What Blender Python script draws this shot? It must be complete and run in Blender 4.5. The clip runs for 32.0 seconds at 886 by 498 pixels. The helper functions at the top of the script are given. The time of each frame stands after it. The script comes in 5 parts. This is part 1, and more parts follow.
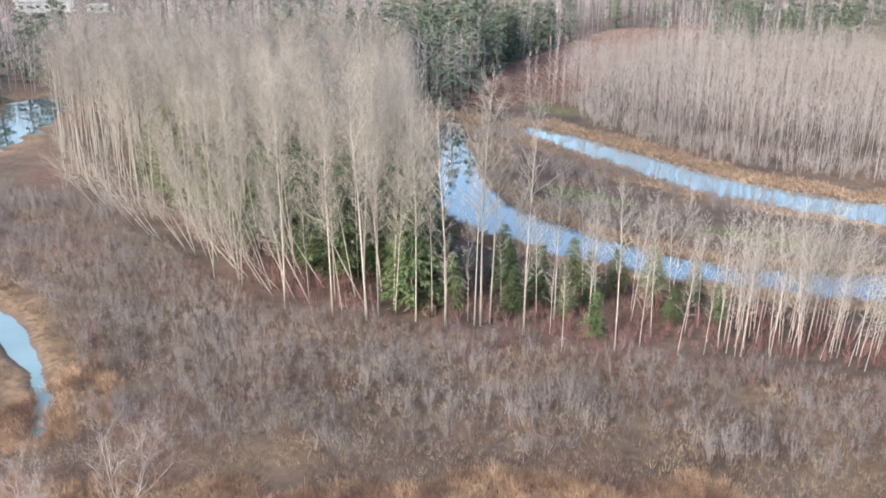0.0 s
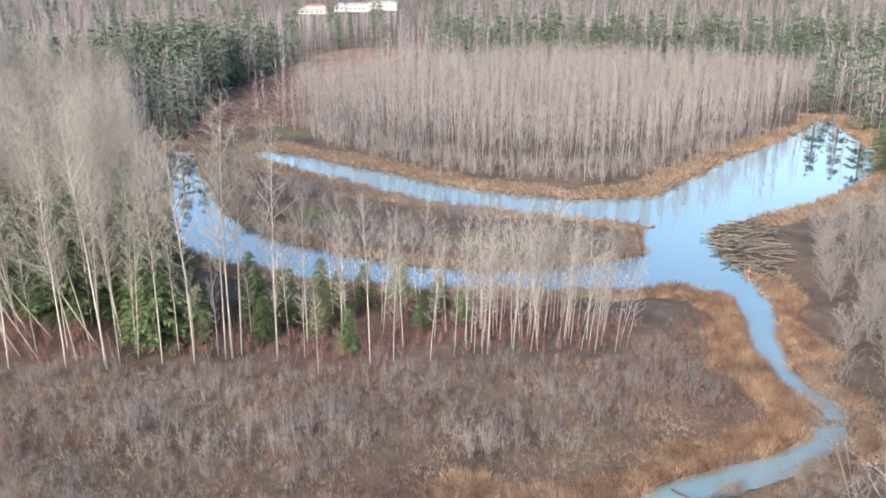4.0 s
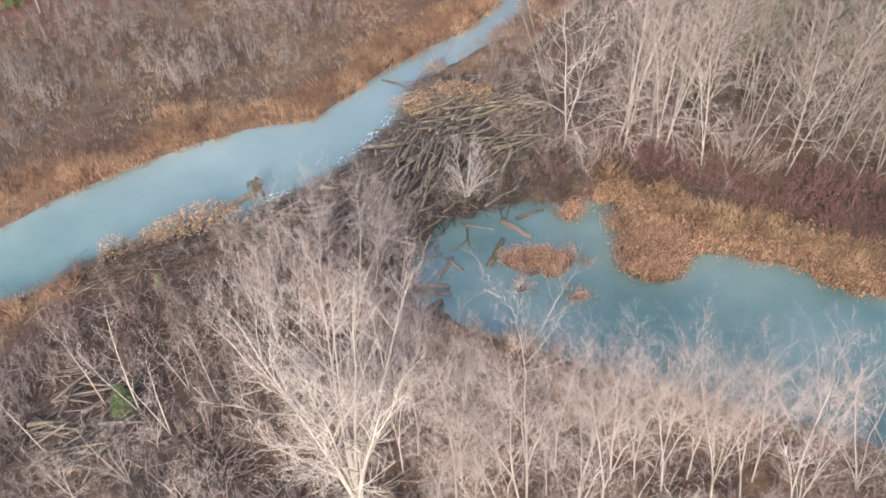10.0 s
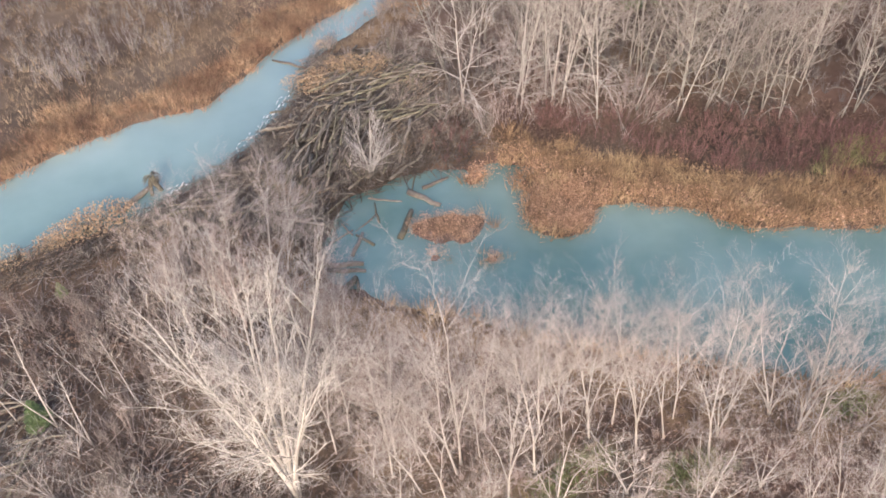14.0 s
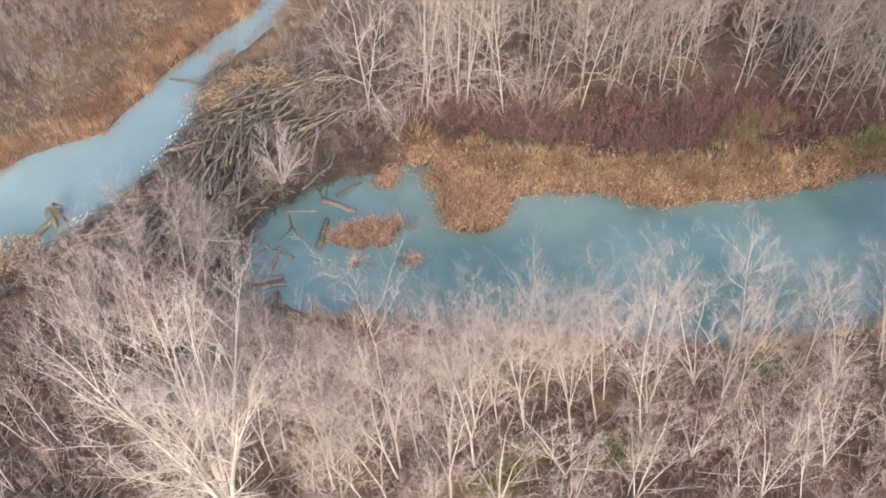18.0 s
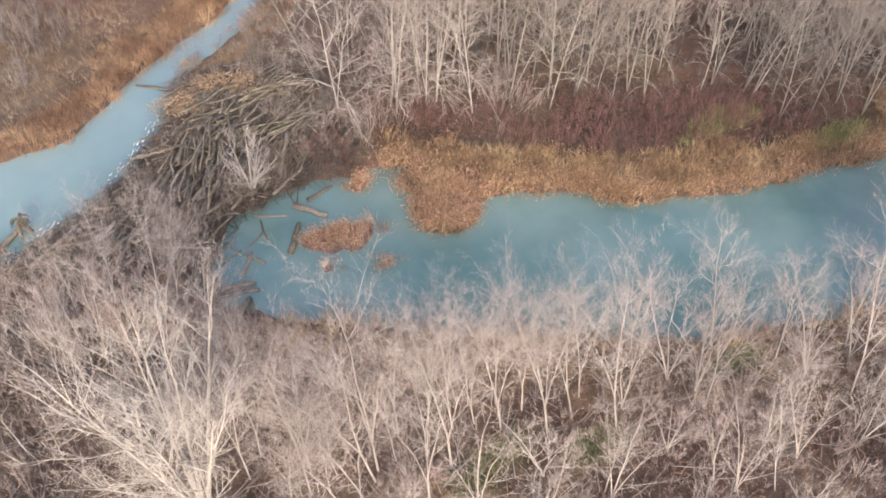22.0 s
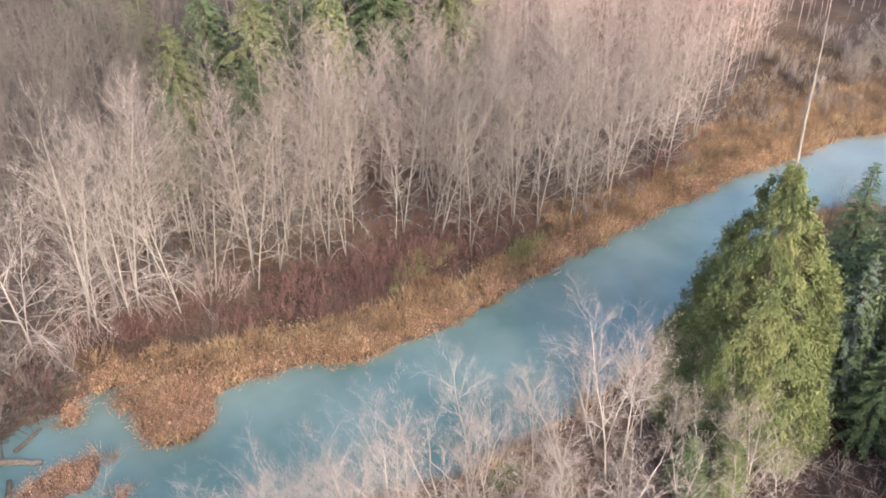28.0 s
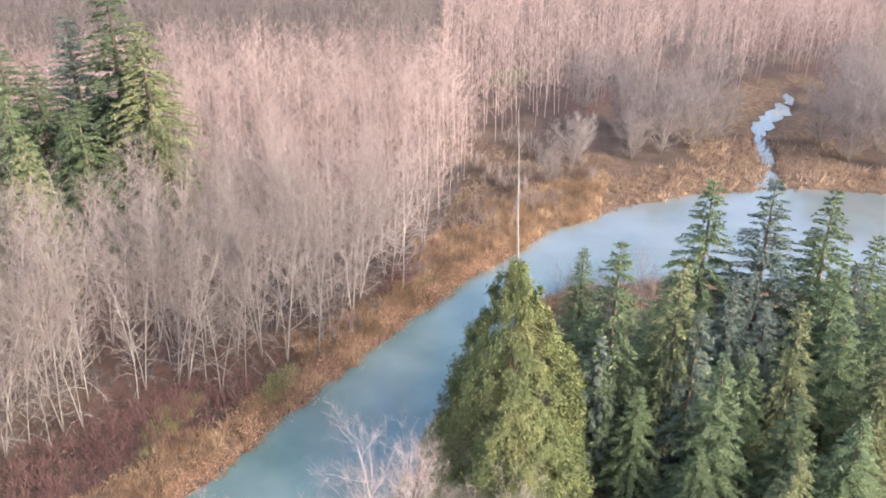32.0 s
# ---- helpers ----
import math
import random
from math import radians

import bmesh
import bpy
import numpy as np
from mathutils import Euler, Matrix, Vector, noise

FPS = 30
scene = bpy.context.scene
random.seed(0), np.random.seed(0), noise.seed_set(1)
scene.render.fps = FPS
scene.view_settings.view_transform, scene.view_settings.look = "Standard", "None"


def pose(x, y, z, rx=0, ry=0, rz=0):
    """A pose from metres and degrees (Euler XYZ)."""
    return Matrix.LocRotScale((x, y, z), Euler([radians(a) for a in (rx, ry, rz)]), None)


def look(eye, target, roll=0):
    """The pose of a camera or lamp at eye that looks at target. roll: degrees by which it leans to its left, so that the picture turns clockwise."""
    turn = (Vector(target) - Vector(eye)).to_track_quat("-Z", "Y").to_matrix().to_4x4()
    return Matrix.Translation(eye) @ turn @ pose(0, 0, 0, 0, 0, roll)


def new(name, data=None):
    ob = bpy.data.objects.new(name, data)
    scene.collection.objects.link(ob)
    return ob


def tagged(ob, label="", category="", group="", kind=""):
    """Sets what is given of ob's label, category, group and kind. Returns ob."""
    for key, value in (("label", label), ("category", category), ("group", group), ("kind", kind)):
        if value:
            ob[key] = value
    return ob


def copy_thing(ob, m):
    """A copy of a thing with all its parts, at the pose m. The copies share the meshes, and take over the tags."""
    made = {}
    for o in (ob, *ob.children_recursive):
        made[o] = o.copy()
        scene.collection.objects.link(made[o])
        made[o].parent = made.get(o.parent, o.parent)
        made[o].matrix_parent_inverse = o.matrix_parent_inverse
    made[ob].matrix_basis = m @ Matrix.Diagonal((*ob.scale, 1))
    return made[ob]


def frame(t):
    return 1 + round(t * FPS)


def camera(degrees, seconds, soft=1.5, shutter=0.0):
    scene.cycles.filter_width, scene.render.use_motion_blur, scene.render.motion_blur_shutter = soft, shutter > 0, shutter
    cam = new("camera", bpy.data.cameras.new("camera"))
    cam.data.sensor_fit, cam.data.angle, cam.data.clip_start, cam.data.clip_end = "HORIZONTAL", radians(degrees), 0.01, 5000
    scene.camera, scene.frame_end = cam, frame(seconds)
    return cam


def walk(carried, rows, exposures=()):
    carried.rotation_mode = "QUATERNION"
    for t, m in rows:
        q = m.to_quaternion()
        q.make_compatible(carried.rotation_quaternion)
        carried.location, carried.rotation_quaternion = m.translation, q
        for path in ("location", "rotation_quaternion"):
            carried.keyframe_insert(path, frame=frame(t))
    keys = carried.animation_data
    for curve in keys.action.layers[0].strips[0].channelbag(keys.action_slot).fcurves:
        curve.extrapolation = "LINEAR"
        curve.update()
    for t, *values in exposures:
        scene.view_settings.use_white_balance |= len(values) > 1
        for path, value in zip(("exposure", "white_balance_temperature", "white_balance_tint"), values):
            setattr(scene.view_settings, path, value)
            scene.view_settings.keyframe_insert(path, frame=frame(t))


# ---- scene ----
cam = camera(54.5, 32.0, soft=1.8)
# seconds, heading right of north, tilt down, roll; the drone hovers 40 m above the water
HOVER = (0.0, 0.0, 40.0)
PATH = [
    (0, -24.86, 19.16, 0.44), (0.5, -23.42, 19.09, 0.40), (1, -20.35, 18.97, 0.46), (1.5, -17.34, 18.78, 0.45), (2, -14.75, 18.57, 0.49), (2.5, -11.97,
    18.29, 0.49), (3, -10.11, 18.01, 0.36), (3.5, -8.66, 17.80, 0.25), (5.5, -1.83, 17.68, -0.01), (6, -0.00, 17.76, 0.02), (6.5, 1.60, 17.85, 0.07), (7,
    3.65, 19.09, 0.10), (7.5, 5.80, 23.12, 0.15), (8, 7.79, 26.90, 0.14), (8.5, 9.90, 31.21, 0.09), (9, 11.75, 35.24, -0.04), (9.5, 13.12, 39.02, -0.14),
    (10, 14.58, 43.32, -0.25), (10.5, 15.22, 45.34, -0.33), (11, 16.74, 45.33, -0.39), (11.5, 17.73, 45.30, -0.38), (12, 18.04, 45.28, -0.40), (12.5,
    18.65, 45.25, -0.41), (13, 19.79, 45.23, -0.41), (13.5, 21.20, 45.21, -0.41), (14, 22.82, 45.19, -0.37), (14.5, 24.51, 45.17, -0.39), (15, 25.88,
    45.13, -0.37), (15.5, 27.49, 45.10, -0.36), (17.5, 29.93, 45.08, -0.34), (18, 30.40, 45.07, -0.31), (18.5, 30.75, 45.07, -0.31), (19, 31.06, 45.06,
    -0.24), (19.5, 31.47, 45.03, -0.16), (20, 31.77, 45.02, -0.08), (20.5, 32.09, 45.01, -0.03), (21, 32.16, 45.00, 0.02), (21.5, 32.55, 44.98, 0.07),
    (22, 32.97, 44.97, 0.18), (22.5, 33.25, 44.94, 0.23), (23, 33.54, 44.94, 0.31), (23.5, 33.93, 44.93, 0.36), (24, 34.50, 44.95, 0.43), (24.5, 37.29,
    44.95, 0.46), (25, 40.25, 44.92, 0.51), (25.5, 43.71, 44.87, 0.58), (27.5, 53.25, 37.26, 0.22), (28, 56.34, 33.54, 0.24), (28.5, 59.78, 32.20, 0.16),
    (29, 62.50, 32.16, 0.09), (29.5, 65.03, 32.15, 0.07), (30, 67.24, 32.17, 0.07), (30.5, 69.81, 32.16, 0.07), (31, 71.76, 31.32, 0.14), (31.5, 72.54,
    28.10, 0.29), (32, 75.61, 25.04, 0.37)
]
walk(cam, [(t, pose(*HOVER, 90 - tilt, 0, -head) @ pose(0, 0, 0, 0, 0, roll)) for t, head, tilt, roll in PATH],
     exposures=[(0.0, 1.65, 6010, 8), (2.0, 1.63, 6020, 8), (4.0, 1.57, 6020, 8), (6.5, 1.52, 6040, 8), (8.0, 1.41, 6110, 8), (9.0, 1.5, 6360, 13), (13.0, 1.54, 6550, 13), (25.0, 1.52, 6650, 13), (28.0, 1.66, 6620, 13), (30.0, 1.68, 6630, 14), (32.0, 1.83, 6400, 17)])

# ---- world and sun ----
SUN_AZ, SUN_EL = 203.0, 24.0          # degrees clockwise from north, and above the horizon
world = bpy.data.worlds.new("sky")
scene.world = world
world.use_nodes = True
wn = world.node_tree.nodes
sky = wn.new("ShaderNodeTexSky")
sky.sky_type = "NISHITA"
sky.sun_disc = False
sky.sun_elevation, sky.sun_rotation = radians(SUN_EL), radians(SUN_AZ)
sky.air_density, sky.dust_density, sky.ozone_density = 1.0, 4.5, 1.0
wn["Background"].inputs["Strength"].default_value = 0.15
world.node_tree.links.new(sky.outputs[0], wn["Background"].inputs["Color"])
lamp = bpy.data.lights.new("sun", "SUN")
lamp.energy, lamp.angle, lamp.color = 1.0, radians(16), (1.0, 0.96, 0.91)
sun = new("sun", lamp)
az, el = radians(SUN_AZ), radians(SUN_EL)
sun.matrix_world = look((300 * math.sin(az) * math.cos(el), 300 * math.cos(az) * math.cos(el), 300 * math.sin(el)), (0, 0, 0))


# ---- materials ----
def material(name, colours, scale=1.0, rough=0.85, fine=0.0, island=0.0, each=0.0, bump=0.0, spec=0.25, stretch=(1, 1, 1)):
    """Noise between two or three colours at one scale, a finer grain, and some variation for each piece or thing."""
    m = bpy.data.materials.new(name)
    m.use_nodes = True
    nt = m.node_tree
    n, l = nt.nodes, nt.links
    b = n["Principled BSDF"]
    b.inputs["Roughness"].default_value = rough
    b.inputs["Specular IOR Level"].default_value = spec
    tc = n.new("ShaderNodeTexCoord")
    mp = n.new("ShaderNodeMapping")
    mp.inputs["Scale"].default_value = stretch
    l.new(tc.outputs["Object"], mp.inputs["Vector"])
    no = n.new("ShaderNodeTexNoise")
    no.inputs["Scale"].default_value, no.inputs["Detail"].default_value, no.inputs["Roughness"].default_value = scale, 6, 0.65
    l.new(mp.outputs[0], no.inputs["Vector"])
    ramp = n.new("ShaderNodeValToRGB")
    el = ramp.color_ramp.elements
    while len(el) < len(colours):
        el.new(0.5)
    for i, c in enumerate(colours):
        g = 0.3 * sum(c) / 3
        c = [0.7 * k + g for k in c]
        el[i].position = 0.3 + 0.4 * i / max(1, len(colours) - 1)
        el[i].color = (*c, 1)
    l.new(no.outputs["Fac"], ramp.inputs["Fac"])
    out = ramp.outputs["Color"]

    def shade(source, amount):
        nonlocal out
        mr = n.new("ShaderNodeMapRange")
        mr.inputs["To Min"].default_value, mr.inputs["To Max"].default_value = 1 - amount, 1 + amount
        l.new(source, mr.inputs["Value"])
        hsv = n.new("ShaderNodeHueSaturation")
        l.new(mr.outputs[0], hsv.inputs["Value"])
        l.new(out, hsv.inputs["Color"])
        out = hsv.outputs["Color"]

    if island:
        shade(n.new("ShaderNodeNewGeometry").outputs["Random Per Island"], island)
    if each:
        shade(n.new("ShaderNodeObjectInfo").outputs["Random"], each)
    if fine:
        f = n.new("ShaderNodeTexNoise")
        f.inputs["Scale"].default_value, f.inputs["Detail"].default_value = scale * 9, 4
        l.new(mp.outputs[0], f.inputs["Vector"])
        shade(f.outputs["Fac"], fine)
        if bump:
            bp = n.new("ShaderNodeBump")
            bp.inputs["Strength"].default_value = bump
            l.new(f.outputs["Fac"], bp.inputs["Height"])
            l.new(bp.outputs[0], b.inputs["Normal"])
    l.new(out, b.inputs["Base Color"])
    return m


bark_pale = material("bark_pale", [(0.225, 0.19, 0.17), (0.385, 0.338, 0.31), (0.50, 0.447, 0.415)], 1.2, fine=0.25, each=0.12, stretch=(1, 1, 0.4))
bark_rose = material("bark_rose", [(0.20, 0.17, 0.155), (0.345, 0.30, 0.275), (0.455, 0.405, 0.378)], 1.2, fine=0.25, each=0.12, stretch=(1, 1, 0.4))
bark_bright = material("bark_bright", [(0.27, 0.236, 0.21), (0.43, 0.385, 0.347), (0.55, 0.50, 0.455)], 1.2, fine=0.2, stretch=(1, 1, 0.4))
bark_cream = material("bark_cream", [(0.19, 0.166, 0.138), (0.345, 0.308, 0.26), (0.465, 0.42, 0.36)], 1.2, fine=0.25, each=0.15, stretch=(1, 1, 0.4))
bark_grey = material("bark_grey", [(0.15, 0.135, 0.115), (0.27, 0.245, 0.215), (0.36, 0.33, 0.29)], 1.0, fine=0.25, each=0.15, stretch=(1, 1, 0.4))
bark_dusk = material("bark_dusk", [(0.085, 0.074, 0.065), (0.15, 0.133, 0.117), (0.22, 0.197, 0.174)], 1.0, fine=0.25, each=0.15, stretch=(1, 1, 0.4))
bark_brown = material("bark_brown", [(0.10, 0.075, 0.055), (0.19, 0.15, 0.11)], 2.0, fine=0.3)
twig_pale = material("twig_pale", [(0.35, 0.29, 0.26), (0.49, 0.42, 0.385)], 0.2, island=0.25, each=0.12)
twig_rose = material("twig_rose", [(0.295, 0.222, 0.207), (0.445, 0.348, 0.328)], 0.3, island=0.25, each=0.12)
# lilac-pale twigs for the distant wood: aerial haze put into the colour
twig_hazed = material("twig_hazed", [(0.25, 0.215, 0.215), (0.36, 0.31, 0.31)], 0.1, island=0.25)
twig_salmon = material("twig_salmon", [(0.33, 0.225, 0.195), (0.54, 0.395, 0.35)], 0.12, island=0.25)
twig_mist = material("twig_mist", [(0.225, 0.187, 0.172), (0.35, 0.295, 0.272)], 0.06, island=0.3, each=0.15)
twig_blush = material("twig_blush", [(0.33, 0.237, 0.207), (0.49, 0.375, 0.33)], 0.2, island=0.28, each=0.15)
twig_tan = material("twig_tan", [(0.215, 0.182, 0.158), (0.345, 0.298, 0.258)], 0.15, island=0.3, each=0.15)
twig_pink = material("twig_pink", [(0.265, 0.187, 0.168), (0.42, 0.305, 0.277)], 0.15, island=0.28, each=0.15)
twig_wood = material("twig_wood", [(0.18, 0.133, 0.117), (0.31, 0.237, 0.21)], 0.12, island=0.28, each=0.2)
twig_edge = material("twig_edge", [(0.17, 0.122, 0.11), (0.28, 0.207, 0.188)], 0.12, island=0.28, each=0.2)
twig_willow = material("twig_willow", [(0.185, 0.152, 0.144), (0.29, 0.24, 0.228)], 0.15, island=0.3, each=0.15)
twig_dusk = material("twig_dusk", [(0.125, 0.102, 0.096), (0.21, 0.173, 0.163)], 0.15, island=0.3, each=0.15)
twig_grey = material("twig_grey", [(0.11, 0.091, 0.086), (0.19, 0.161, 0.152)], 0.1, island=0.3, each=0.15)
shrub_grey = material("shrub_grey", [(0.165, 0.138, 0.133), (0.275, 0.232, 0.224)], 0.1, island=0.35)
shrub_brown = material("shrub_brown", [(0.19, 0.145, 0.125), (0.33, 0.265, 0.235)], 0.25, island=0.35)
shrub_red = material("shrub_red", [(0.165, 0.066, 0.056), (0.265, 0.125, 0.103)], 0.2, island=0.35)
reed_gold = material("reed_gold", [(0.15, 0.098, 0.04), (0.34, 0.185, 0.076), (0.62, 0.41, 0.17)], 0.32, island=0.35)
reed_brown = material("reed_brown", [(0.15, 0.07, 0.038), (0.32, 0.165, 0.08), (0.52, 0.33, 0.16)], 0.4, island=0.35)
reed_far = material("reed_far", [(0.17, 0.10, 0.06), (0.30, 0.185, 0.10), (0.42, 0.28, 0.16)], 0.15, island=0.3)
reed_rust = material("reed_rust", [(0.17, 0.085, 0.06), (0.27, 0.15, 0.105), (0.38, 0.235, 0.16)], 0.03, island=0.3)
reed_pale = material("reed_pale", [(0.32, 0.19, 0.092), (0.48, 0.315, 0.162)], 0.9, island=0.18)
leaf_russet = material("leaf_russet", [(0.42, 0.19, 0.09), (0.68, 0.385, 0.20)], 1.5, island=0.4)
grass_tan = material("grass_tan", [(0.125, 0.073, 0.042), (0.235, 0.15, 0.084), (0.38, 0.27, 0.155)], 0.2, island=0.3)
leaf_gold = material("leaf_gold", [(0.22, 0.11, 0.045), (0.38, 0.21, 0.082), (0.50, 0.31, 0.13)], 0.5, island=0.28)
leaf_brown = material("leaf_brown", [(0.10, 0.055, 0.038), (0.20, 0.117, 0.077)], 0.5, island=0.25)
grass_green = material("grass_green", [(0.12, 0.16, 0.04), (0.26, 0.30, 0.085)], 0.6, island=0.3)
grass_lime = material("grass_lime", [(0.20, 0.19, 0.05), (0.38, 0.35, 0.11)], 0.6, island=0.3)
needle_green = material("needle_green", [(0.06, 0.11, 0.04), (0.165, 0.235, 0.082)], 0.5, island=0.14, each=0.2, rough=0.7)
needle_young = material("needle_young", [(0.05, 0.092, 0.027), (0.135, 0.185, 0.055)], 0.4, island=0.14, each=0.25, rough=0.7)
# dark needles paled to grey-green, standing in for haze over the distance
needle_hazed = material("needle_hazed", [(0.085, 0.125, 0.075), (0.17, 0.215, 0.14)], 0.03, island=0.12, rough=0.8)
needle_blue = material("needle_blue", [(0.07, 0.115, 0.08), (0.18, 0.245, 0.175)], 0.5, island=0.14, each=0.2, rough=0.7)
needle_olive = material("needle_olive", [(0.10, 0.135, 0.042), (0.235, 0.258, 0.085)], 0.5, island=0.14, each=0.2, rough=0.7)
cedar_green = material("cedar_green", [(0.078, 0.125, 0.033), (0.16, 0.205, 0.053), (0.26, 0.27, 0.072)], 0.4, island=0.08, rough=0.7)
stick_dark = material("stick_dark", [(0.055, 0.043, 0.035), (0.19, 0.15, 0.12)], 0.4, island=0.5)
log_wood = material("log_wood", [(0.085, 0.068, 0.053), (0.20, 0.162, 0.127), (0.345, 0.288, 0.228)], 0.9, fine=0.3, each=0.3, stretch=(1, 1, 3))
log_dark = material("log_dark", [(0.06, 0.048, 0.038), (0.13, 0.104, 0.082), (0.22, 0.18, 0.145)], 0.9, fine=0.3, each=0.3, stretch=(1, 1, 3))
log_moss = material("log_moss", [(0.095, 0.078, 0.052), (0.17, 0.145, 0.088), (0.26, 0.225, 0.16)], 1.2, fine=0.3, each=0.25)
foam_white = material("foam_white", [(0.42, 0.48, 0.49), (0.66, 0.69, 0.70)], 3.0, rough=0.5)
wall_white = material("wall_white", [(0.40, 0.40, 0.39), (0.50, 0.50, 0.49)], 0.1)
roof_grey = material("roof_grey", [(0.30, 0.31, 0.33), (0.38, 0.39, 0.41)], 0.1)
roof_red = material("roof_red", [(0.35, 0.13, 0.08), (0.42, 0.18, 0.12)], 0.1)
glass_dark = material("glass_dark", [(0.03, 0.04, 0.05), (0.05, 0.06, 0.07)], 0.2, rough=0.1, spec=0.5)


def ground_material():
    m = material("marsh_ground", [(0.055, 0.037, 0.028), (0.10, 0.068, 0.048), (0.16, 0.11, 0.072)], 0.12, rough=0.95, fine=0.35, bump=0.6)
    nt = m.node_tree
    n, l = nt.nodes, nt.links
    b = n["Principled BSDF"]
    base = b.inputs["Base Color"].links[0].from_socket
    at = n.new("ShaderNodeAttribute")
    at.attribute_name = "cover"
    sep = n.new("ShaderNodeSeparateColor")
    l.new(at.outputs["Color"], sep.inputs[0])
    grain = n.new("ShaderNodeTexNoise")
    grain.inputs["Scale"].default_value, grain.inputs["Detail"].default_value = 1.3, 8
    tc = n.new("ShaderNodeTexCoord")
    l.new(tc.outputs["Object"], grain.inputs["Vector"])
    for i, (dark, light) in enumerate((((0.12, 0.08, 0.052), (0.235, 0.16, 0.10)), ((0.07, 0.085, 0.03), (0.155, 0.165, 0.065)), ((0.115, 0.065, 0.052), (0.17, 0.10, 0.08)))):
        r = n.new("ShaderNodeValToRGB")
        r.color_ramp.elements[0].position, r.color_ramp.elements[1].position = 0.35, 0.65
        r.color_ramp.elements[0].color, r.color_ramp.elements[1].color = (*dark, 1), (*light, 1)
        l.new(grain.outputs["Fac"], r.inputs["Fac"])
        mix = n.new("ShaderNodeMix")
        mix.data_type = "RGBA"
        l.new(sep.outputs[i], mix.inputs["Factor"])
        l.new(base, mix.inputs["A"])
        l.new(r.outputs["Color"], mix.inputs["B"])
        base = mix.outputs["Result"]
    l.new(base, b.inputs["Base Color"])
    return m


def water_material():
    m = bpy.data.materials.new("still_water")
    m.use_nodes = True
    n, l = m.node_tree.nodes, m.node_tree.links
    b = n["Principled BSDF"]
    b.inputs["IOR"].default_value = 1.45
    b.inputs["Coat Weight"].default_value, b.inputs["Coat Roughness"].default_value, b.inputs["Coat IOR"].default_value = 1.0, 0.03, 1.5
    tc = n.new("ShaderNodeTexCoord")
    no = n.new("ShaderNodeTexNoise")
    no.inputs["Scale"].default_value, no.inputs["Detail"].default_value = 0.12, 5
    l.new(tc.outputs["Object"], no.inputs["Vector"])
    r = n.new("ShaderNodeValToRGB")
    r.color_ramp.elements[0].position, r.color_ramp.elements[1].position = 0.35, 0.7
    r.color_ramp.elements[0].color, r.color_ramp.elements[1].color = (0.085, 0.163, 0.155, 1), (0.175, 0.262, 0.25, 1)
    l.new(no.outputs["Fac"], r.inputs["Fac"])
    # paler silty water below the dam and in the oxbow
    place_y = n.new("ShaderNodeSeparateXYZ")
    l.new(tc.outputs["Object"], place_y.inputs[0])
    silt = n.new("ShaderNodeMapRange")
    silt.inputs["From Min"].default_value, silt.inputs["From Max"].default_value, silt.inputs["To Max"].default_value = 44, 56, 0.4
    l.new(place_y.outputs["Y"], silt.inputs["Value"])
    pale = n.new("ShaderNodeMix")
    pale.data_type = "RGBA"
    l.new(silt.outputs[0], pale.inputs["Factor"])
    l.new(r.outputs["Color"], pale.inputs["A"])
    pale.inputs["B"].default_value = (0.27, 0.335, 0.355, 1)
    # clearer, darker water in the oxbow and the lake
    deep = n.new("ShaderNodeMapRange")
    deep.inputs["From Min"].default_value, deep.inputs["From Max"].default_value, deep.inputs["To Max"].default_value = 72, 112, 0.85
    l.new(place_y.outputs["Y"], deep.inputs["Value"])
    clear = n.new("ShaderNodeMix")
    clear.data_type = "RGBA"
    l.new(deep.outputs[0], clear.inputs["Factor"])
    l.new(pale.outputs["Result"], clear.inputs["A"])
    clear.inputs["B"].default_value = (0.07, 0.11, 0.115, 1)
    # thin ice on the far pond in the east
    sx = n.new("ShaderNodeSeparateXYZ")
    l.new(tc.outputs["Object"], sx.inputs[0])
    mr = n.new("ShaderNodeMapRange")
    mr.inputs["From Min"].default_value, mr.inputs["From Max"].default_value = 72, 90
    l.new(sx.outputs["X"], mr.inputs["Value"])
    i2 = n.new("ShaderNodeTexNoise")
    i2.inputs["Scale"].default_value, i2.inputs["Detail"].default_value = 0.17, 9
    l.new(tc.outputs["Object"], i2.inputs["Vector"])
    mu = n.new("ShaderNodeMath")
    mu.operation = "MULTIPLY"
    l.new(mr.outputs[0], mu.inputs[0])
    l.new(i2.outputs["Fac"], mu.inputs[1])
    ice = n.new("ShaderNodeMix")
    ice.data_type = "RGBA"
    l.new(mu.outputs[0], ice.inputs["Factor"])
    l.new(clear.outputs["Result"], ice.inputs["A"])
    ice.inputs["B"].default_value = (0.21, 0.198, 0.195, 1)
    l.new(ice.outputs["Result"], b.inputs["Base Color"])
    ro = n.new("ShaderNodeMapRange")
    ro.inputs["To Min"].default_value, ro.inputs["To Max"].default_value = 0.03, 0.22
    l.new(mu.outputs[0], ro.inputs["Value"])
    l.new(ro.outputs[0], b.inputs["Roughness"])
    rip = n.new("ShaderNodeTexNoise")
    rip.inputs["Scale"].default_value, rip.inputs["Detail"].default_value = 1.5, 3
    l.new(tc.outputs["Object"], rip.inputs["Vector"])
    bp = n.new("ShaderNodeBump")
    bp.inputs["Strength"].default_value, bp.inputs["Distance"].default_value = 0.01, 0.1
    l.new(rip.outputs["Fac"], bp.inputs["Height"])
    l.new(bp.outputs[0], b.inputs["Normal"])
    return m


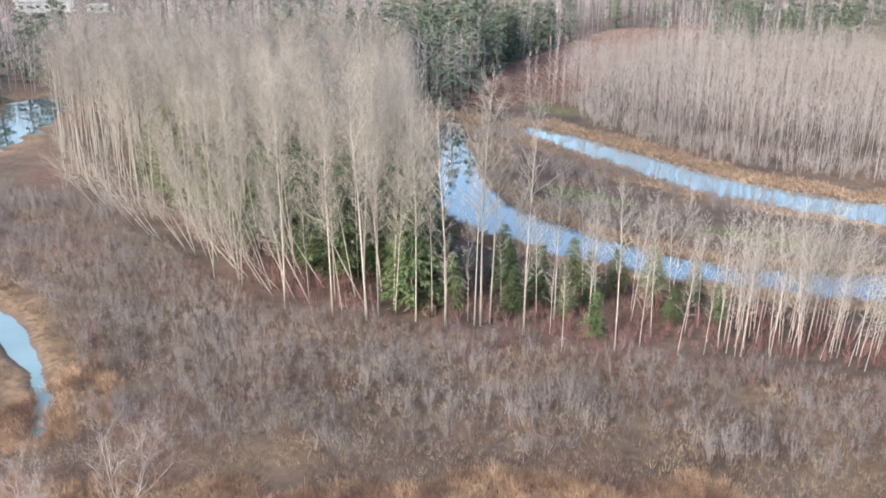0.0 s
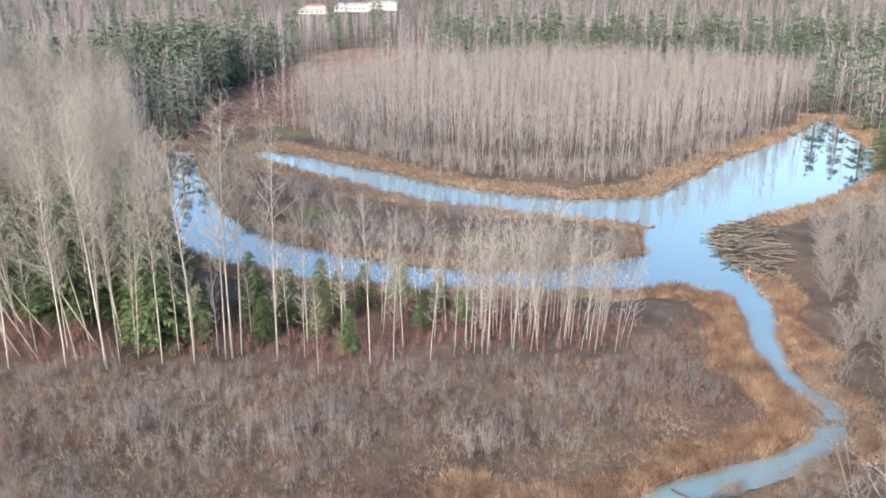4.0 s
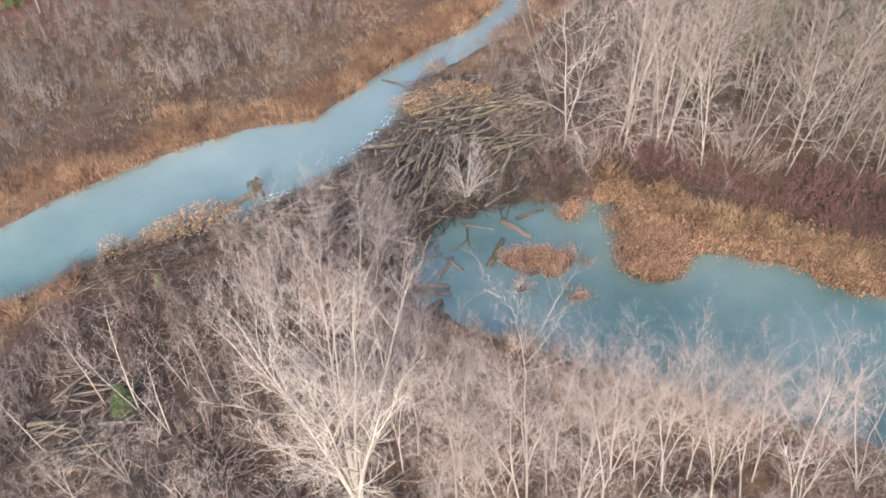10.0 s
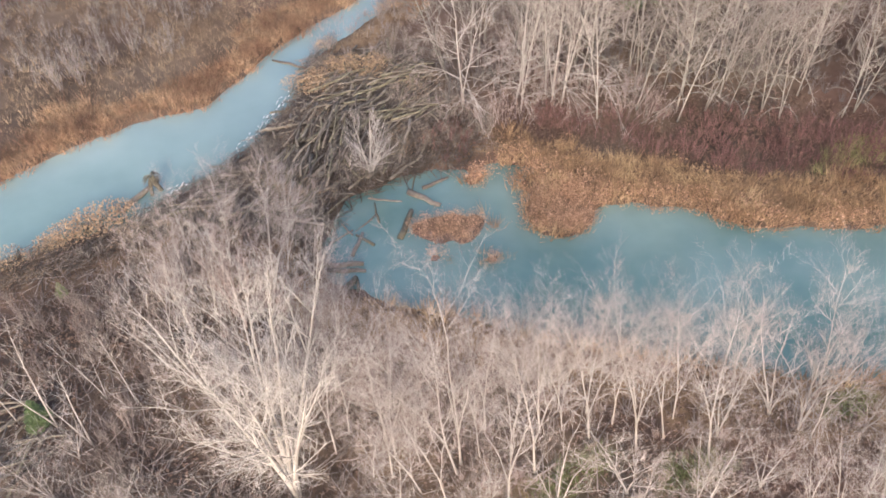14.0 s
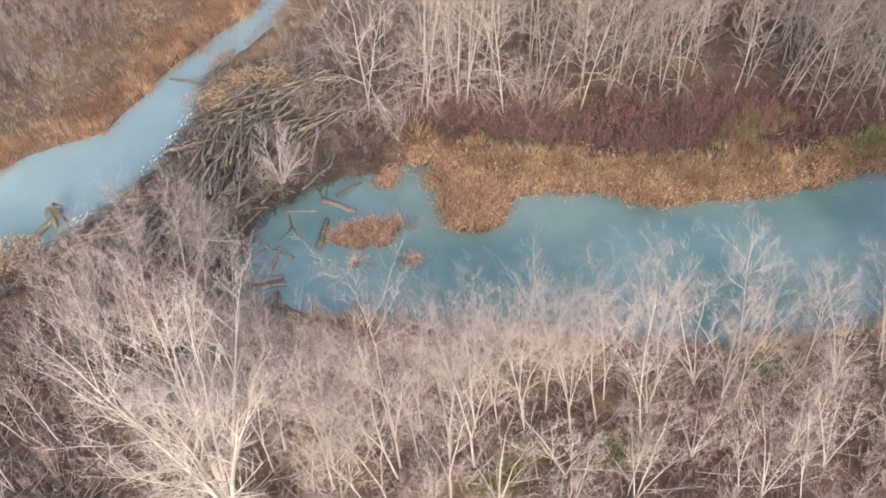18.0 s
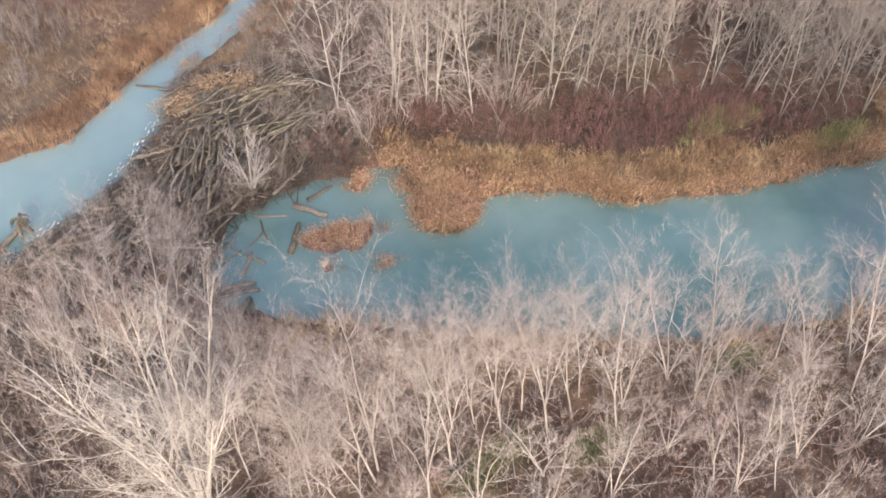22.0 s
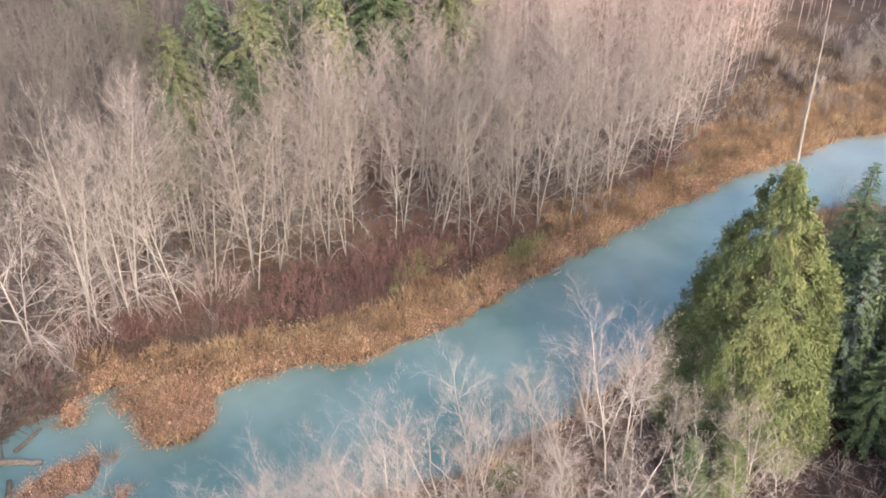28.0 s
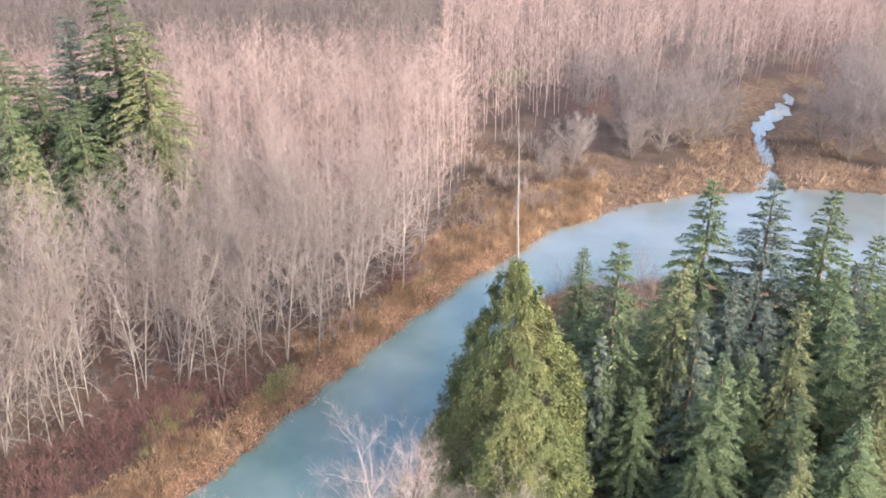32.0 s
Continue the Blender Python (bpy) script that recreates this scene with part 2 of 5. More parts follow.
# ---- the plan: water courses as centre line and half width, in metres east and north of the hover point ----
MAIN = [(-60, 30, 3), (-38, 38, 3.2), (-20.1, 45.6, 3.4), (-13.1, 49.8, 4.1), (-8.3, 51.5, 4.6), (-3.7, 52.5, 5.3), (1.4, 54.2, 4.6), (5.6, 55.0, 3.4),
        (9.3, 58.1, 3.1), (12.3, 62.3, 1.9), (16.5, 65.2, 1.7), (20.6, 67.4, 1.7), (25.8, 72.4, 1.6), (28.5, 78.5, 1.2), (25.9, 82.5, 1.2),
        (25.0, 89.9, 1.6), (25.4, 96.5, 1.8), (26.5, 103, 2.2)]
LAKE = [(80, 262, 2), (76.1, 250.2, 4), (66, 216, 12), (52, 189, 15), (39, 169.2, 13), (26.5, 154, 10), (20.6, 140.3, 5.4), (20.5, 124.5, 5.5),
        (23.5, 114.6, 5.5), (26.1, 110, 2.8), (26.5, 103, 2.3)]
ARM_SOUTH = [(18, 118.8, 7.0), (6.4, 113.8, 5.3), (-6.5, 111.2, 4.2), (-18.0, 110.4, 4.8), (-30.3, 113.3, 5.8), (-43.1, 118.7, 6.0), (-53.2, 126, 5.8),
             (-62, 141, 4.2), (-72.4, 161.9, 4.0), (-83.2, 182.3, 3.6), (-88.7, 195.9, 1.3)]
ARM_NORTH = [(20.8, 152, 10), (12.0, 150.8, 8.0), (1.6, 152.0, 5.9), (-8.8, 154.1, 6.2), (-19.7, 157.9, 6.6), (-31.9, 166.9, 5.8), (-45.5, 176.5, 5.2),
             (-60.7, 187.4, 4.5), (-66.8, 192.8, 2.2)]
WEST = [(-98, 65.0, 2.2), (-81.6, 59.3, 1.2), (-76.7, 56.8, 1.4), (-73.0, 54.8, 1.1), (-69.5, 53.0, 0.6), (-66.2, 50.6, 0.5), (-64.0, 49.3, 0.7), (-61.7, 46.9, 0.5), (-60.2, 45.4, 0.8), (-58.9, 44.0, 0.7)]
FAR_WEST = [(-158, 98, 11), (-172, 130.8, 7), (-181, 146, 6.5), (-199, 168, 6)]
POND = [(11.0, 38.2, 3.4), (15.1, 38.2, 6.6), (19.2, 36.3, 7.6), (22.6, 32.3, 6.9), (28.1, 28.2, 6.6), (33.0, 24.4, 6.2), (38.4, 22.0, 6.2), (44, 20.4, 6.0), (48.7, 19.4, 6.0),
        (57.2, 17.8, 5.4), (64.5, 16, 4.7), (74.3, 13.6, 4.0), (80.7, 9.4, 5.2), (87.5, 3.2, 8.0), (93.0, -4.9, 11.0), (95.5, -12.8, 13.6), (98.3, -22.7, 15.2), (99, -40, 15)]
BROOK = [(110.7, -14.6, 0.9), (120.0, -15.9, 0.8), (128.8, -15.5, 0.9), (135.8, -15.1, 0.9), (145.6, -17.5, 1.1), (151.6, -20.2, 1.3), (166.4, -23.3, 0.6)]
COURSES = [MAIN, LAKE, ARM_SOUTH, ARM_NORTH, WEST, FAR_WEST, POND, BROOK]
# land that stands in the water: x, y, radius along, radius across, turn in degrees
PATCHES = [(24.2, 36.9, 2.3, 2.8, -35), (23.9, 39.7, 1.7, 1.1, -35), (27.9, 38.6, 4.6, 2.3, -25), (26.4, 36.9, 1.3, 1.0, 10), (33.5, 35.0, 2.5, 0.9, -35), (16.7, 38.0, 2.3, 1.5, -25), (20.3, 42.2, 0.9, 0.6, 0), (17.9, 34.4, 0.65, 0.5, 0), (15.1, 36.3, 0.8, 0.4, 30)]


def polyline_distance(courses, x, y):
    """Metres to the nearest shore: negative in the water."""
    d = np.full(x.shape, 1e9)
    for c in courses:
        for (ax, ay, aw), (bx, by, bw) in zip(c, c[1:]):
            ex, ey = bx - ax, by - ay
            s = np.clip(((x - ax) * ex + (y - ay) * ey) / (ex * ex + ey * ey), 0, 1)
            d = np.minimum(d, np.hypot(x - ax - s * ex, y - ay - s * ey) - (aw + s * (bw - aw)))
    return d


def wave(x, y, size, seed=0.0):
    """Smooth uneven value of about -1 to 1 with features of that size."""
    u, v = x / size + seed, y / size - seed * 1.7
    return (np.sin(u * 2.1 + 1.3 * np.sin(v * 1.7 + seed)) + np.sin(v * 2.3 + 1.1 * np.sin(u * 1.9 - seed)) + 0.6 * np.sin((u + v) * 3.7 + 2 * seed) + 0.5 * np.sin((u - v) * 4.9 - seed)) / 2.6


def shore(x, y):
    d = polyline_distance(COURSES, x, y)
    for px, py, ra, rb, turn in PATCHES:
        c, s = math.cos(radians(turn)), math.sin(radians(turn))
        u, v = (x - px) * c + (y - py) * s, -(x - px) * s + (y - py) * c
        d = np.maximum(d, (1 - np.hypot(u / ra, v / rb)) * min(ra, rb))
    far = np.clip(np.hypot(x, y) / 100, 0.4, 2)
    return d + 0.35 * far * wave(x, y, 5.0) + 0.15 * wave(x, y, 1.6, 3.0) + 0.38 * wave(x, y, 2.4, 7.0) * ((x > 20) & (x < 80) & (y < 47) & (y > 46 - 0.48 * x)) + 0.5 * wave(x, y, 2.1, 9.0) * ((x > 6) & (x < 20) & (y > 35) & (y < 46))


def inside(poly, x, y):
    hit = np.zeros(np.shape(x), bool)
    for (ax, ay), (bx, by) in zip(poly, poly[1:] + poly[:1]):
        if ay != by:
            hit ^= ((ay > y) != (by > y)) & (x < (bx - ax) * (y - ay) / (by - ay) + ax)
    return hit


DAM = [(-4, 46.2), (1.5, 47.2), (6, 50.6), (9.5, 54.0), (11.5, 57.6), (15, 61), (19, 60), (22, 56), (20.5, 49), (18.4, 45.0), (14.5, 43.2), (10.3, 41.8), (9.0, 37.6), (7.2, 37), (6.3, 42), (3, 44)]
DAM_FRONT = [(-13, 43.5), (-12.5, 46.2), (-6, 47.6), (-2.5, 48.6), (2, 50.2), (6, 53.2), (10, 58), (14, 61.5), (16, 60), (12, 54), (6, 48), (0, 44.5)]
DAM_NORTH = [(24.5, 128), (27, 143), (33, 150), (37, 140), (34, 120), (31, 117), (27, 121)]


def height(x, y):
    d = shore(x, y)
    z = np.where(d < 0, np.maximum(-1.4, 0.55 * d), np.minimum(0.28, 0.5 * d) + np.clip(d - 3, 0, 25) * 0.02)
    z = z + np.where(d > 0.6, 0.14 * wave(x, y, 4.0, 1.0) + 0.1 * wave(x, y, 1.3, 2.0), 0)
    z = z + np.where(d > 0.2, 0.9 * np.exp(-(((x - 14) * 0.75 + (y - 52) * 0.66) / 9) ** 2 - (((x - 14) * -0.66 + (y - 52) * 0.75) / 5) ** 2), 0)
    return np.where((d > 0.5) & (z < 0.06), 0.06, z)


# ---- mesh helpers ----
def mesh_of(name, v, f, mats, index=None, smooth=False):
    v, f = np.asarray(v, np.float32), np.asarray(f, np.int32)
    k = f.shape[1]
    me = bpy.data.meshes.new(name)
    me.vertices.add(len(v))
    me.vertices.foreach_set("co", v.ravel())
    me.loops.add(f.size)
    me.loops.foreach_set("vertex_index", f.ravel())
    me.polygons.add(len(f))
    me.polygons.foreach_set("loop_start", np.arange(0, f.size, k, dtype=np.int32))
    me.polygons.foreach_set("loop_total", np.full(len(f), k, np.int32))
    for m in mats:
        me.materials.append(m)
    if index is not None:
        me.polygons.foreach_set("material_index", np.asarray(index, np.int32))
    if smooth:
        me.polygons.foreach_set("use_smooth", np.ones(len(f), bool))
    me.update(calc_edges=True)
    return me


def link(name, me, parent=None, label=""):
    ob = new(name, me)
    if parent:
        ob.parent = parent
    return tagged(ob, label)


class Form:
    """Gathers triangles."""

    def __init__(self):
        self.v, self.f, self.n = [], [], 0

    def add(self, v, f):
        self.v.append(np.asarray(v, float).reshape(-1, 3))
        self.f.append(np.asarray(f, int).reshape(-1, 3) + self.n)
        self.n += len(self.v[-1])

    def tube(self, pts, radii, sides=5, cap=True):
        pts, radii = np.asarray(pts, float), np.asarray(radii, float)
        t = np.gradient(pts, axis=0)
        t /= np.linalg.norm(t, axis=1, keepdims=True) + 1e-9
        ref = np.where(np.abs(t[:, 2:3]) > 0.9, [[1.0, 0, 0]], [[0, 0, 1.0]])
        a = np.cross(t, ref)
        a /= np.linalg.norm(a, axis=1, keepdims=True) + 1e-9
        b = np.cross(t, a)
        ang = np.arange(sides) * 2 * math.pi / sides
        ring = a[:, None] * np.cos(ang)[None, :, None] + b[:, None] * np.sin(ang)[None, :, None]
        v = (pts[:, None] + ring * radii[:, None, None]).reshape(-1, 3)
        f = []
        for i in range(len(pts) - 1):
            for j in range(sides):
                p, q = i * sides + j, i * sides + (j + 1) % sides
                f += [(p, q, q + sides), (p, q + sides, p + sides)]
        if cap:
            k = (len(pts) - 1) * sides
            f += [(k, k + j, k + j + 1) for j in range(1, sides - 1)]
            f += [(0, j + 1, j) for j in range(1, sides - 1)]
        self.add(v, f)

    def cones(self, base, tip, r):
        """Many three-sided spikes at once."""
        base, tip, r = np.asarray(base, float), np.asarray(tip, float), np.asarray(r, float)
        d = tip - base
        d /= np.linalg.norm(d, axis=1, keepdims=True) + 1e-9
        ref = np.where(np.abs(d[:, 2:3]) > 0.9, [[1.0, 0, 0]], [[0, 0, 1.0]])
        a = np.cross(d, ref)
        a /= np.linalg.norm(a, axis=1, keepdims=True) + 1e-9
        b = np.cross(d, a)
        v = np.stack([base + a * r[:, None], base + (-0.5 * a + 0.87 * b) * r[:, None], base + (-0.5 * a - 0.87 * b) * r[:, None], tip], 1).reshape(-1, 3)
        k = np.arange(len(base))[:, None] * 4
        self.add(v, np.concatenate([k + [0, 1, 3], k + [1, 2, 3], k + [2, 0, 3]], 1))

    def bent(self, base, mid, tip, r):
        """Many three-sided branches at once, each with one bend."""
        base, mid, tip, r = np.asarray(base, float), np.asarray(mid, float), np.asarray(tip, float), np.asarray(r, float)
        d = tip - base
        d /= np.linalg.norm(d, axis=1, keepdims=True) + 1e-9
        ref = np.where(np.abs(d[:, 2:3]) > 0.9, [[1.0, 0, 0]], [[0, 0, 1.0]])
        a = np.cross(d, ref)
        a /= np.linalg.norm(a, axis=1, keepdims=True) + 1e-9
        b = np.cross(d, a)
        ring = [a * r[:, None], (-0.5 * a + 0.87 * b) * r[:, None], (-0.5 * a - 0.87 * b) * r[:, None]]
        v = np.stack([base + k for k in ring] + [mid + 0.7 * k for k in ring] + [tip], 1).reshape(-1, 3)
        k = np.arange(len(base))[:, None] * 7
        tri = [(0, 1, 4), (0, 4, 3), (1, 2, 5), (1, 5, 4), (2, 0, 3), (2, 3, 5), (3, 4, 6), (4, 5, 6), (5, 3, 6)]
        self.add(v, np.concatenate([k + t for t in tri], 1))

    def leaves(self, base, along, side, bend):
        """Many bent rhombic sprays at once: two triangles each on both sides of a rib."""
        mid = base + along * 0.5 + bend
        v = np.stack([base, mid - side, base + along, mid + side], 1).reshape(-1, 3)
        k = np.arange(len(base))[:, None] * 4
        self.add(v, np.concatenate([k + [0, 1, 2], k + [0, 2, 3]], 1))

    def arrays(self):
        return np.concatenate(self.v), np.concatenate(self.f)

    def mesh(self, name, mats, smooth=False):
        return mesh_of(name, *self.arrays(), mats, smooth=smooth)


def scatter(name, protos, xs, ys, zs, scales, turns, mats, label, category, lean=0.0, rng=None):
    """One object of many plants that nobody could count. protos: (vertices, triangles, material index) each."""
    V, F, M, n = [], [], [], 0
    rng = rng or np.random.default_rng(5)
    which = rng.integers(0, len(protos), len(xs))
    for k, (v, f, mi) in enumerate(protos):
        w = np.where(which == k)[0]
        if not len(w):
            continue
        c, s, sc = np.cos(turns[w]), np.sin(turns[w]), scales[w]
        p = v[None] * sc[:, None, None]
        lx, ly = rng.normal(0, lean, len(w))[:, None], rng.normal(0, lean, len(w))[:, None]
        x = p[..., 0] * c[:, None] - p[..., 1] * s[:, None] + lx * p[..., 2] + xs[w][:, None]
        y = p[..., 0] * s[:, None] + p[..., 1] * c[:, None] + ly * p[..., 2] + ys[w][:, None]
        z = p[..., 2] + zs[w][:, None]
        V.append(np.stack([x, y, z], -1).reshape(-1, 3))
        F.append((f[None] + (np.arange(len(w)) * len(v))[:, None, None] + n).reshape(-1, 3))
        M.append(np.tile(np.broadcast_to(mi, (len(f),)), len(w)))
        n += len(w) * len(v)
    ob = link(name, mesh_of(name, np.concatenate(V), np.concatenate(F), mats, np.concatenate(M)))
    return tagged(ob, label, category, kind="stuff")


def spread(rng, x0, x1, y0, y1, gap):
    """Uneven grid of points."""
    gx, gy = np.meshgrid(np.arange(x0, x1, gap), np.arange(y0, y1, gap))
    return (gx + rng.uniform(-0.48, 0.48, gx.shape) * gap).ravel(), (gy + rng.uniform(-0.48, 0.48, gy.shape) * gap).ravel()


# ---- ground and water ----
def graded(lo, fine_lo, fine_hi, hi, step, grow):
    a = list(np.arange(fine_lo, fine_hi, step))
    s = step
    while a[-1] < hi:
        s = min(s * grow, 60)
        a.append(a[-1] + s)
    s = step
    while a[0] > lo:
        s = min(s * grow, 60)
        a.insert(0, a[0] - s)
    return np.array(a)


GREEN = [(-36, 138, 7, 2.5), (-42, 141, 5, 2), (-66, 216, 9, 4), (-74, 224, 7, 3), (15, 18.6, 2.6, 1.0), (21.5, 16.4, 2.0, 1.1), (31, 16.6, 1.8, 0.8), (47, 33.5, 4, 1.3),
         (54, 27.5, 3, 1.0), (76, 21.5, 4, 1.4), (160, 28, 8, 3), (-8, 127, 14, 3), (40, 20, 5, 2)]


def reed_width(x, y):
    """How far the reeds reach from the shore."""
    return 4.2 + 2.2 * wave(x, y, 7, 4.0) + 5.0 * np.clip((x - 68) / 15, 0, 1) + 3.5 * (y > 150) * (y < 240) * (x < 62)


def build_ground():
    gx, gy = graded(-3000, -75, 105, 3000, 0.7, 1.05), graded(-3000, 8, 120, 3500, 0.7, 1.035)
    x, y = np.meshgrid(gx, gy)
    z = height(x, y)
    nx, ny = len(gx), len(gy)
    i = np.arange(nx * ny).reshape(ny, nx)
    f = np.stack([i[:-1, :-1], i[:-1, 1:], i[1:, 1:], i[1:, :-1]], -1).reshape(-1, 4)
    me = mesh_of("ground", np.stack([x, y, z], -1).reshape(-1, 3), f, [ground_material()], smooth=True)
    d = shore(x, y)
    cover = np.zeros((ny, nx, 4), np.float32)
    reed = np.clip((reed_width(x, y) + 0.8 - d) / 2.0, 0, 1) * np.clip((d - 0.3) / 0.5, 0, 1)
    cover[..., 0] = np.clip(reed + 0.55 * np.clip(wave(x, y, 9, 6.0), 0, 1) * (d > 0.8), 0, 1)
    cover[..., 2] = np.clip(0.7 * wave(x, y, 13, 8.0), 0, 1) * (1 - reed)
    meadow = inside([(-97, 205), (-110, 300), (-115, 460), (-60, 600), (-80, 400), (-75, 300), (-72, 235)], x, y)
    cover[..., 2] = np.where(meadow, 0.9, cover[..., 2])
    cover[..., 0] = np.where(meadow, 0.35, cover[..., 0])
    for px, py, ra, rb in GREEN:
        q = np.hypot((x - px) / ra, (y - py) / rb) + 0.35 * wave(x, y, 2.0, 5.0)
        cover[..., 1] = np.maximum(cover[..., 1], np.clip(1.4 - q, 0, 1))
    wet = inside(DAM, x, y) | inside(DAM_NORTH, x, y) | inside(DAM_FRONT, x, y)
    cover[..., 0] = np.where(wet, 0, cover[..., 0])
    cover[..., 2] = np.where(wet, 0.0, cover[..., 2])
    cover[..., 3] = 1
    at = me.attributes.new("cover", "FLOAT_COLOR", "POINT")
    at.data.foreach_set("color", cover.ravel())
    tagged(link("ground", me), "brown marsh ground with dead grass and leaf litter", "ground", kind="structure")
    w = mesh_of("water", [(-3000, -3000, 0), (3000, -3000, 0), (3000, 3500, 0), (-3000, 3500, 0)], [(0, 1, 2, 3)], [water_material()])
    tagged(link("water", w), "still turquoise water reflecting a pale sky", "water", kind="structure")


build_ground()


# ---- plants ----
def offshoots(g, P, L, r, per, angle, lo, ratio, lift, curl):
    """Side branches of many parents at once. P: four points along each parent. Gives their points, lengths and radii."""
    n = len(P)
    k = np.repeat(np.arange(n), per)
    w = lo + (1 - lo) * ((np.tile(np.arange(per), n) + g.uniform(0, 1, len(k))) / per)
    q = np.minimum((w * 3).astype(int), 2)
    base = P[k, q] + (P[k, q + 1] - P[k, q]) * (w * 3 - q)[:, None]
    t = P[k, q + 1] - P[k, q]
    t /= np.linalg.norm(t, axis=1, keepdims=True) + 1e-9
    side = g.normal(0, 1, (len(k), 3))
    side -= t * np.sum(side * t, axis=1, keepdims=True)
    side /= np.linalg.norm(side, axis=1, keepdims=True) + 1e-9
    a = np.radians(g.normal(angle, 10, len(k)))[:, None]
    d = t * np.cos(a) + side * np.sin(a) + [0, 0, lift]
    d /= np.linalg.norm(d, axis=1, keepdims=True)
    length = L[k] * g.uniform(*ratio, len(k)) * (1.2 - 0.55 * w)
    s = np.array([0, 0.35, 0.7, 1.0])
    pts = base[:, None] + d[:, None] * (length[:, None] * s)[..., None]
    pts += np.array([0, 0, 1.0]) * (length * g.uniform(0, curl, len(k)))[:, None, None] * (s ** 2)[None, :, None]
    pts += g.normal(0, 0.04, pts.shape) * length[:, None, None] * s[None, :, None]
    return pts, length, r[k] * (1.08 - 0.5 * w)


def bare_tree(seed, h, r, limbs, subs, twigs, lo=0.3, reach=0.28, rise=50, wander=0.02, twig_r=0.010, sides=6, forks=1, crown_top=0.75, taper=0.72, skirt=0.0, fork_lean=0.16, fine=0, split=0.0, stout=1.0):
    """A leafless tree: (wood form, twig form). reach: the longest limb as a share of the height; rise: degrees above level."""
    g = np.random.default_rng(seed)
    trunk, crown = Form(), Form()
    stems = []
    for k in range(forks):
        n = 8
        s = np.linspace(0, 1, n)
        a = k * 6.283 / forks + g.uniform(-0.7, 0.7)
        off = np.cumsum(g.normal(0, wander * h / 3, (n, 2)), axis=0) * s[:, None]
        fan = g.uniform(0.3, 1.1) if forks > 4 else g.uniform(0.7, 1.2)
        lean = (fork_lean * fan if forks > 1 else 0.03) * h
        hh = h * (1 - 0.3 * fan if forks > 4 else 1 if k == 0 else g.uniform(0.75, 0.97))
        out = lean * (np.clip(s - split, 0, 1) / (1 - split)) ** 1.2
        p = np.stack([off[:, 0] * s + out * math.cos(a), off[:, 1] * s + out * math.sin(a), hh * s - 0.25 * (1 - s)], 1)
        rad = r * (1 if k == 0 else 0.75) * ((1 - s) ** 0.8 * 0.93 + 0.05)
        rad[0] *= 1.25
        trunk.tube(p, rad, sides)
        stems.append((p, rad, hh))
    LP, LL, LR = [], [], []
    up = np.array([0, 0, 1.0])
    ss = np.array([0, 0.35, 0.7, 1.0])
    for i in range(limbs):
        p, rad, hh = stems[i % forks]
        u = min(lo + (0.985 - lo) * ((i // forks + g.uniform(0, 1)) / max(1, limbs // forks)) ** (0.75 if taper < 0.6 else 1), 0.985)
        q = u * 7
        k = min(int(q), 6)
        b = p[k] + (p[k + 1] - p[k]) * (q - k)
        br = rad[k] + (rad[k + 1] - rad[k]) * (q - k)
        az = i * 2.4 + g.uniform(-0.6, 0.6)
        shape = 1 - max(0.0, (u - lo) / (1 - lo) - (1 - crown_top)) / crown_top * taper
        if u < lo + 0.12:
            shape *= 0.7
        L = reach * h * shape * g.uniform(0.65, 1.2)
        e = radians(rise - 8 + 25 * (u - 0.5) + g.uniform(-14, 14))
        hang = u < skirt
        if hang:
            # old low limbs that arch over towards the ground
            e, L = radians(g.uniform(5, 40)), L * 1.25
        d = np.array([math.cos(az) * math.cos(e), math.sin(az) * math.cos(e), math.sin(e)])
        pts = b + d * L * ss[:, None] + up * L * (-g.uniform(0.3, 0.85) if hang else g.uniform(0.05, 0.4)) * (ss ** 2)[:, None] + g.normal(0, 0.045 * L, (4, 3)) * ss[:, None]
        lr = min(br * 0.7, stout * (0.008 + 0.009 * L))
        trunk.tube(pts, lr * np.array([1, 0.74, 0.5, 0.18]), 4 if sides > 5 else 3, cap=False)
        LP.append(pts), LL.append(L), LR.append(lr)
    LP, LL, LR = np.array(LP), np.array(LL), np.array(LR)
    low = -0.25 * (np.arange(limbs) * 0 + (LP[:, 3, 2] < LP[:, 0, 2]))
    P2, L2, R2 = offshoots(g, LP, LL, np.maximum(twig_r * 1.6, LR * 0.5), subs, 42, 0.16, (0.3, 0.58), 0.16, 0.3)
    P2[:, 1:, 2] += (np.repeat(low, subs) * L2)[:, None] * ss[1:]
    trunk.bent(P2[:, 0], P2[:, 1] * 0.5 + P2[:, 2] * 0.5, P2[:, 3], R2)
    P3, L3, R3 = offshoots(g, P2, L2, np.maximum(twig_r, R2 * 0.5), twigs, 40, 0.15, (0.35, 0.75), 0.12, 0.2)
    (trunk if fine else crown).cones(P3[:, 0], P3[:, 3], R3)
    if fine:
        P4, L4, R4 = offshoots(g, P3, L3, np.full(len(P3), twig_r), fine, 38, 0.15, (0.45, 0.9), 0.1, 0.1)
        crown.cones(P4[:, 0], P4[:, 3], R4)
    return trunk, crown


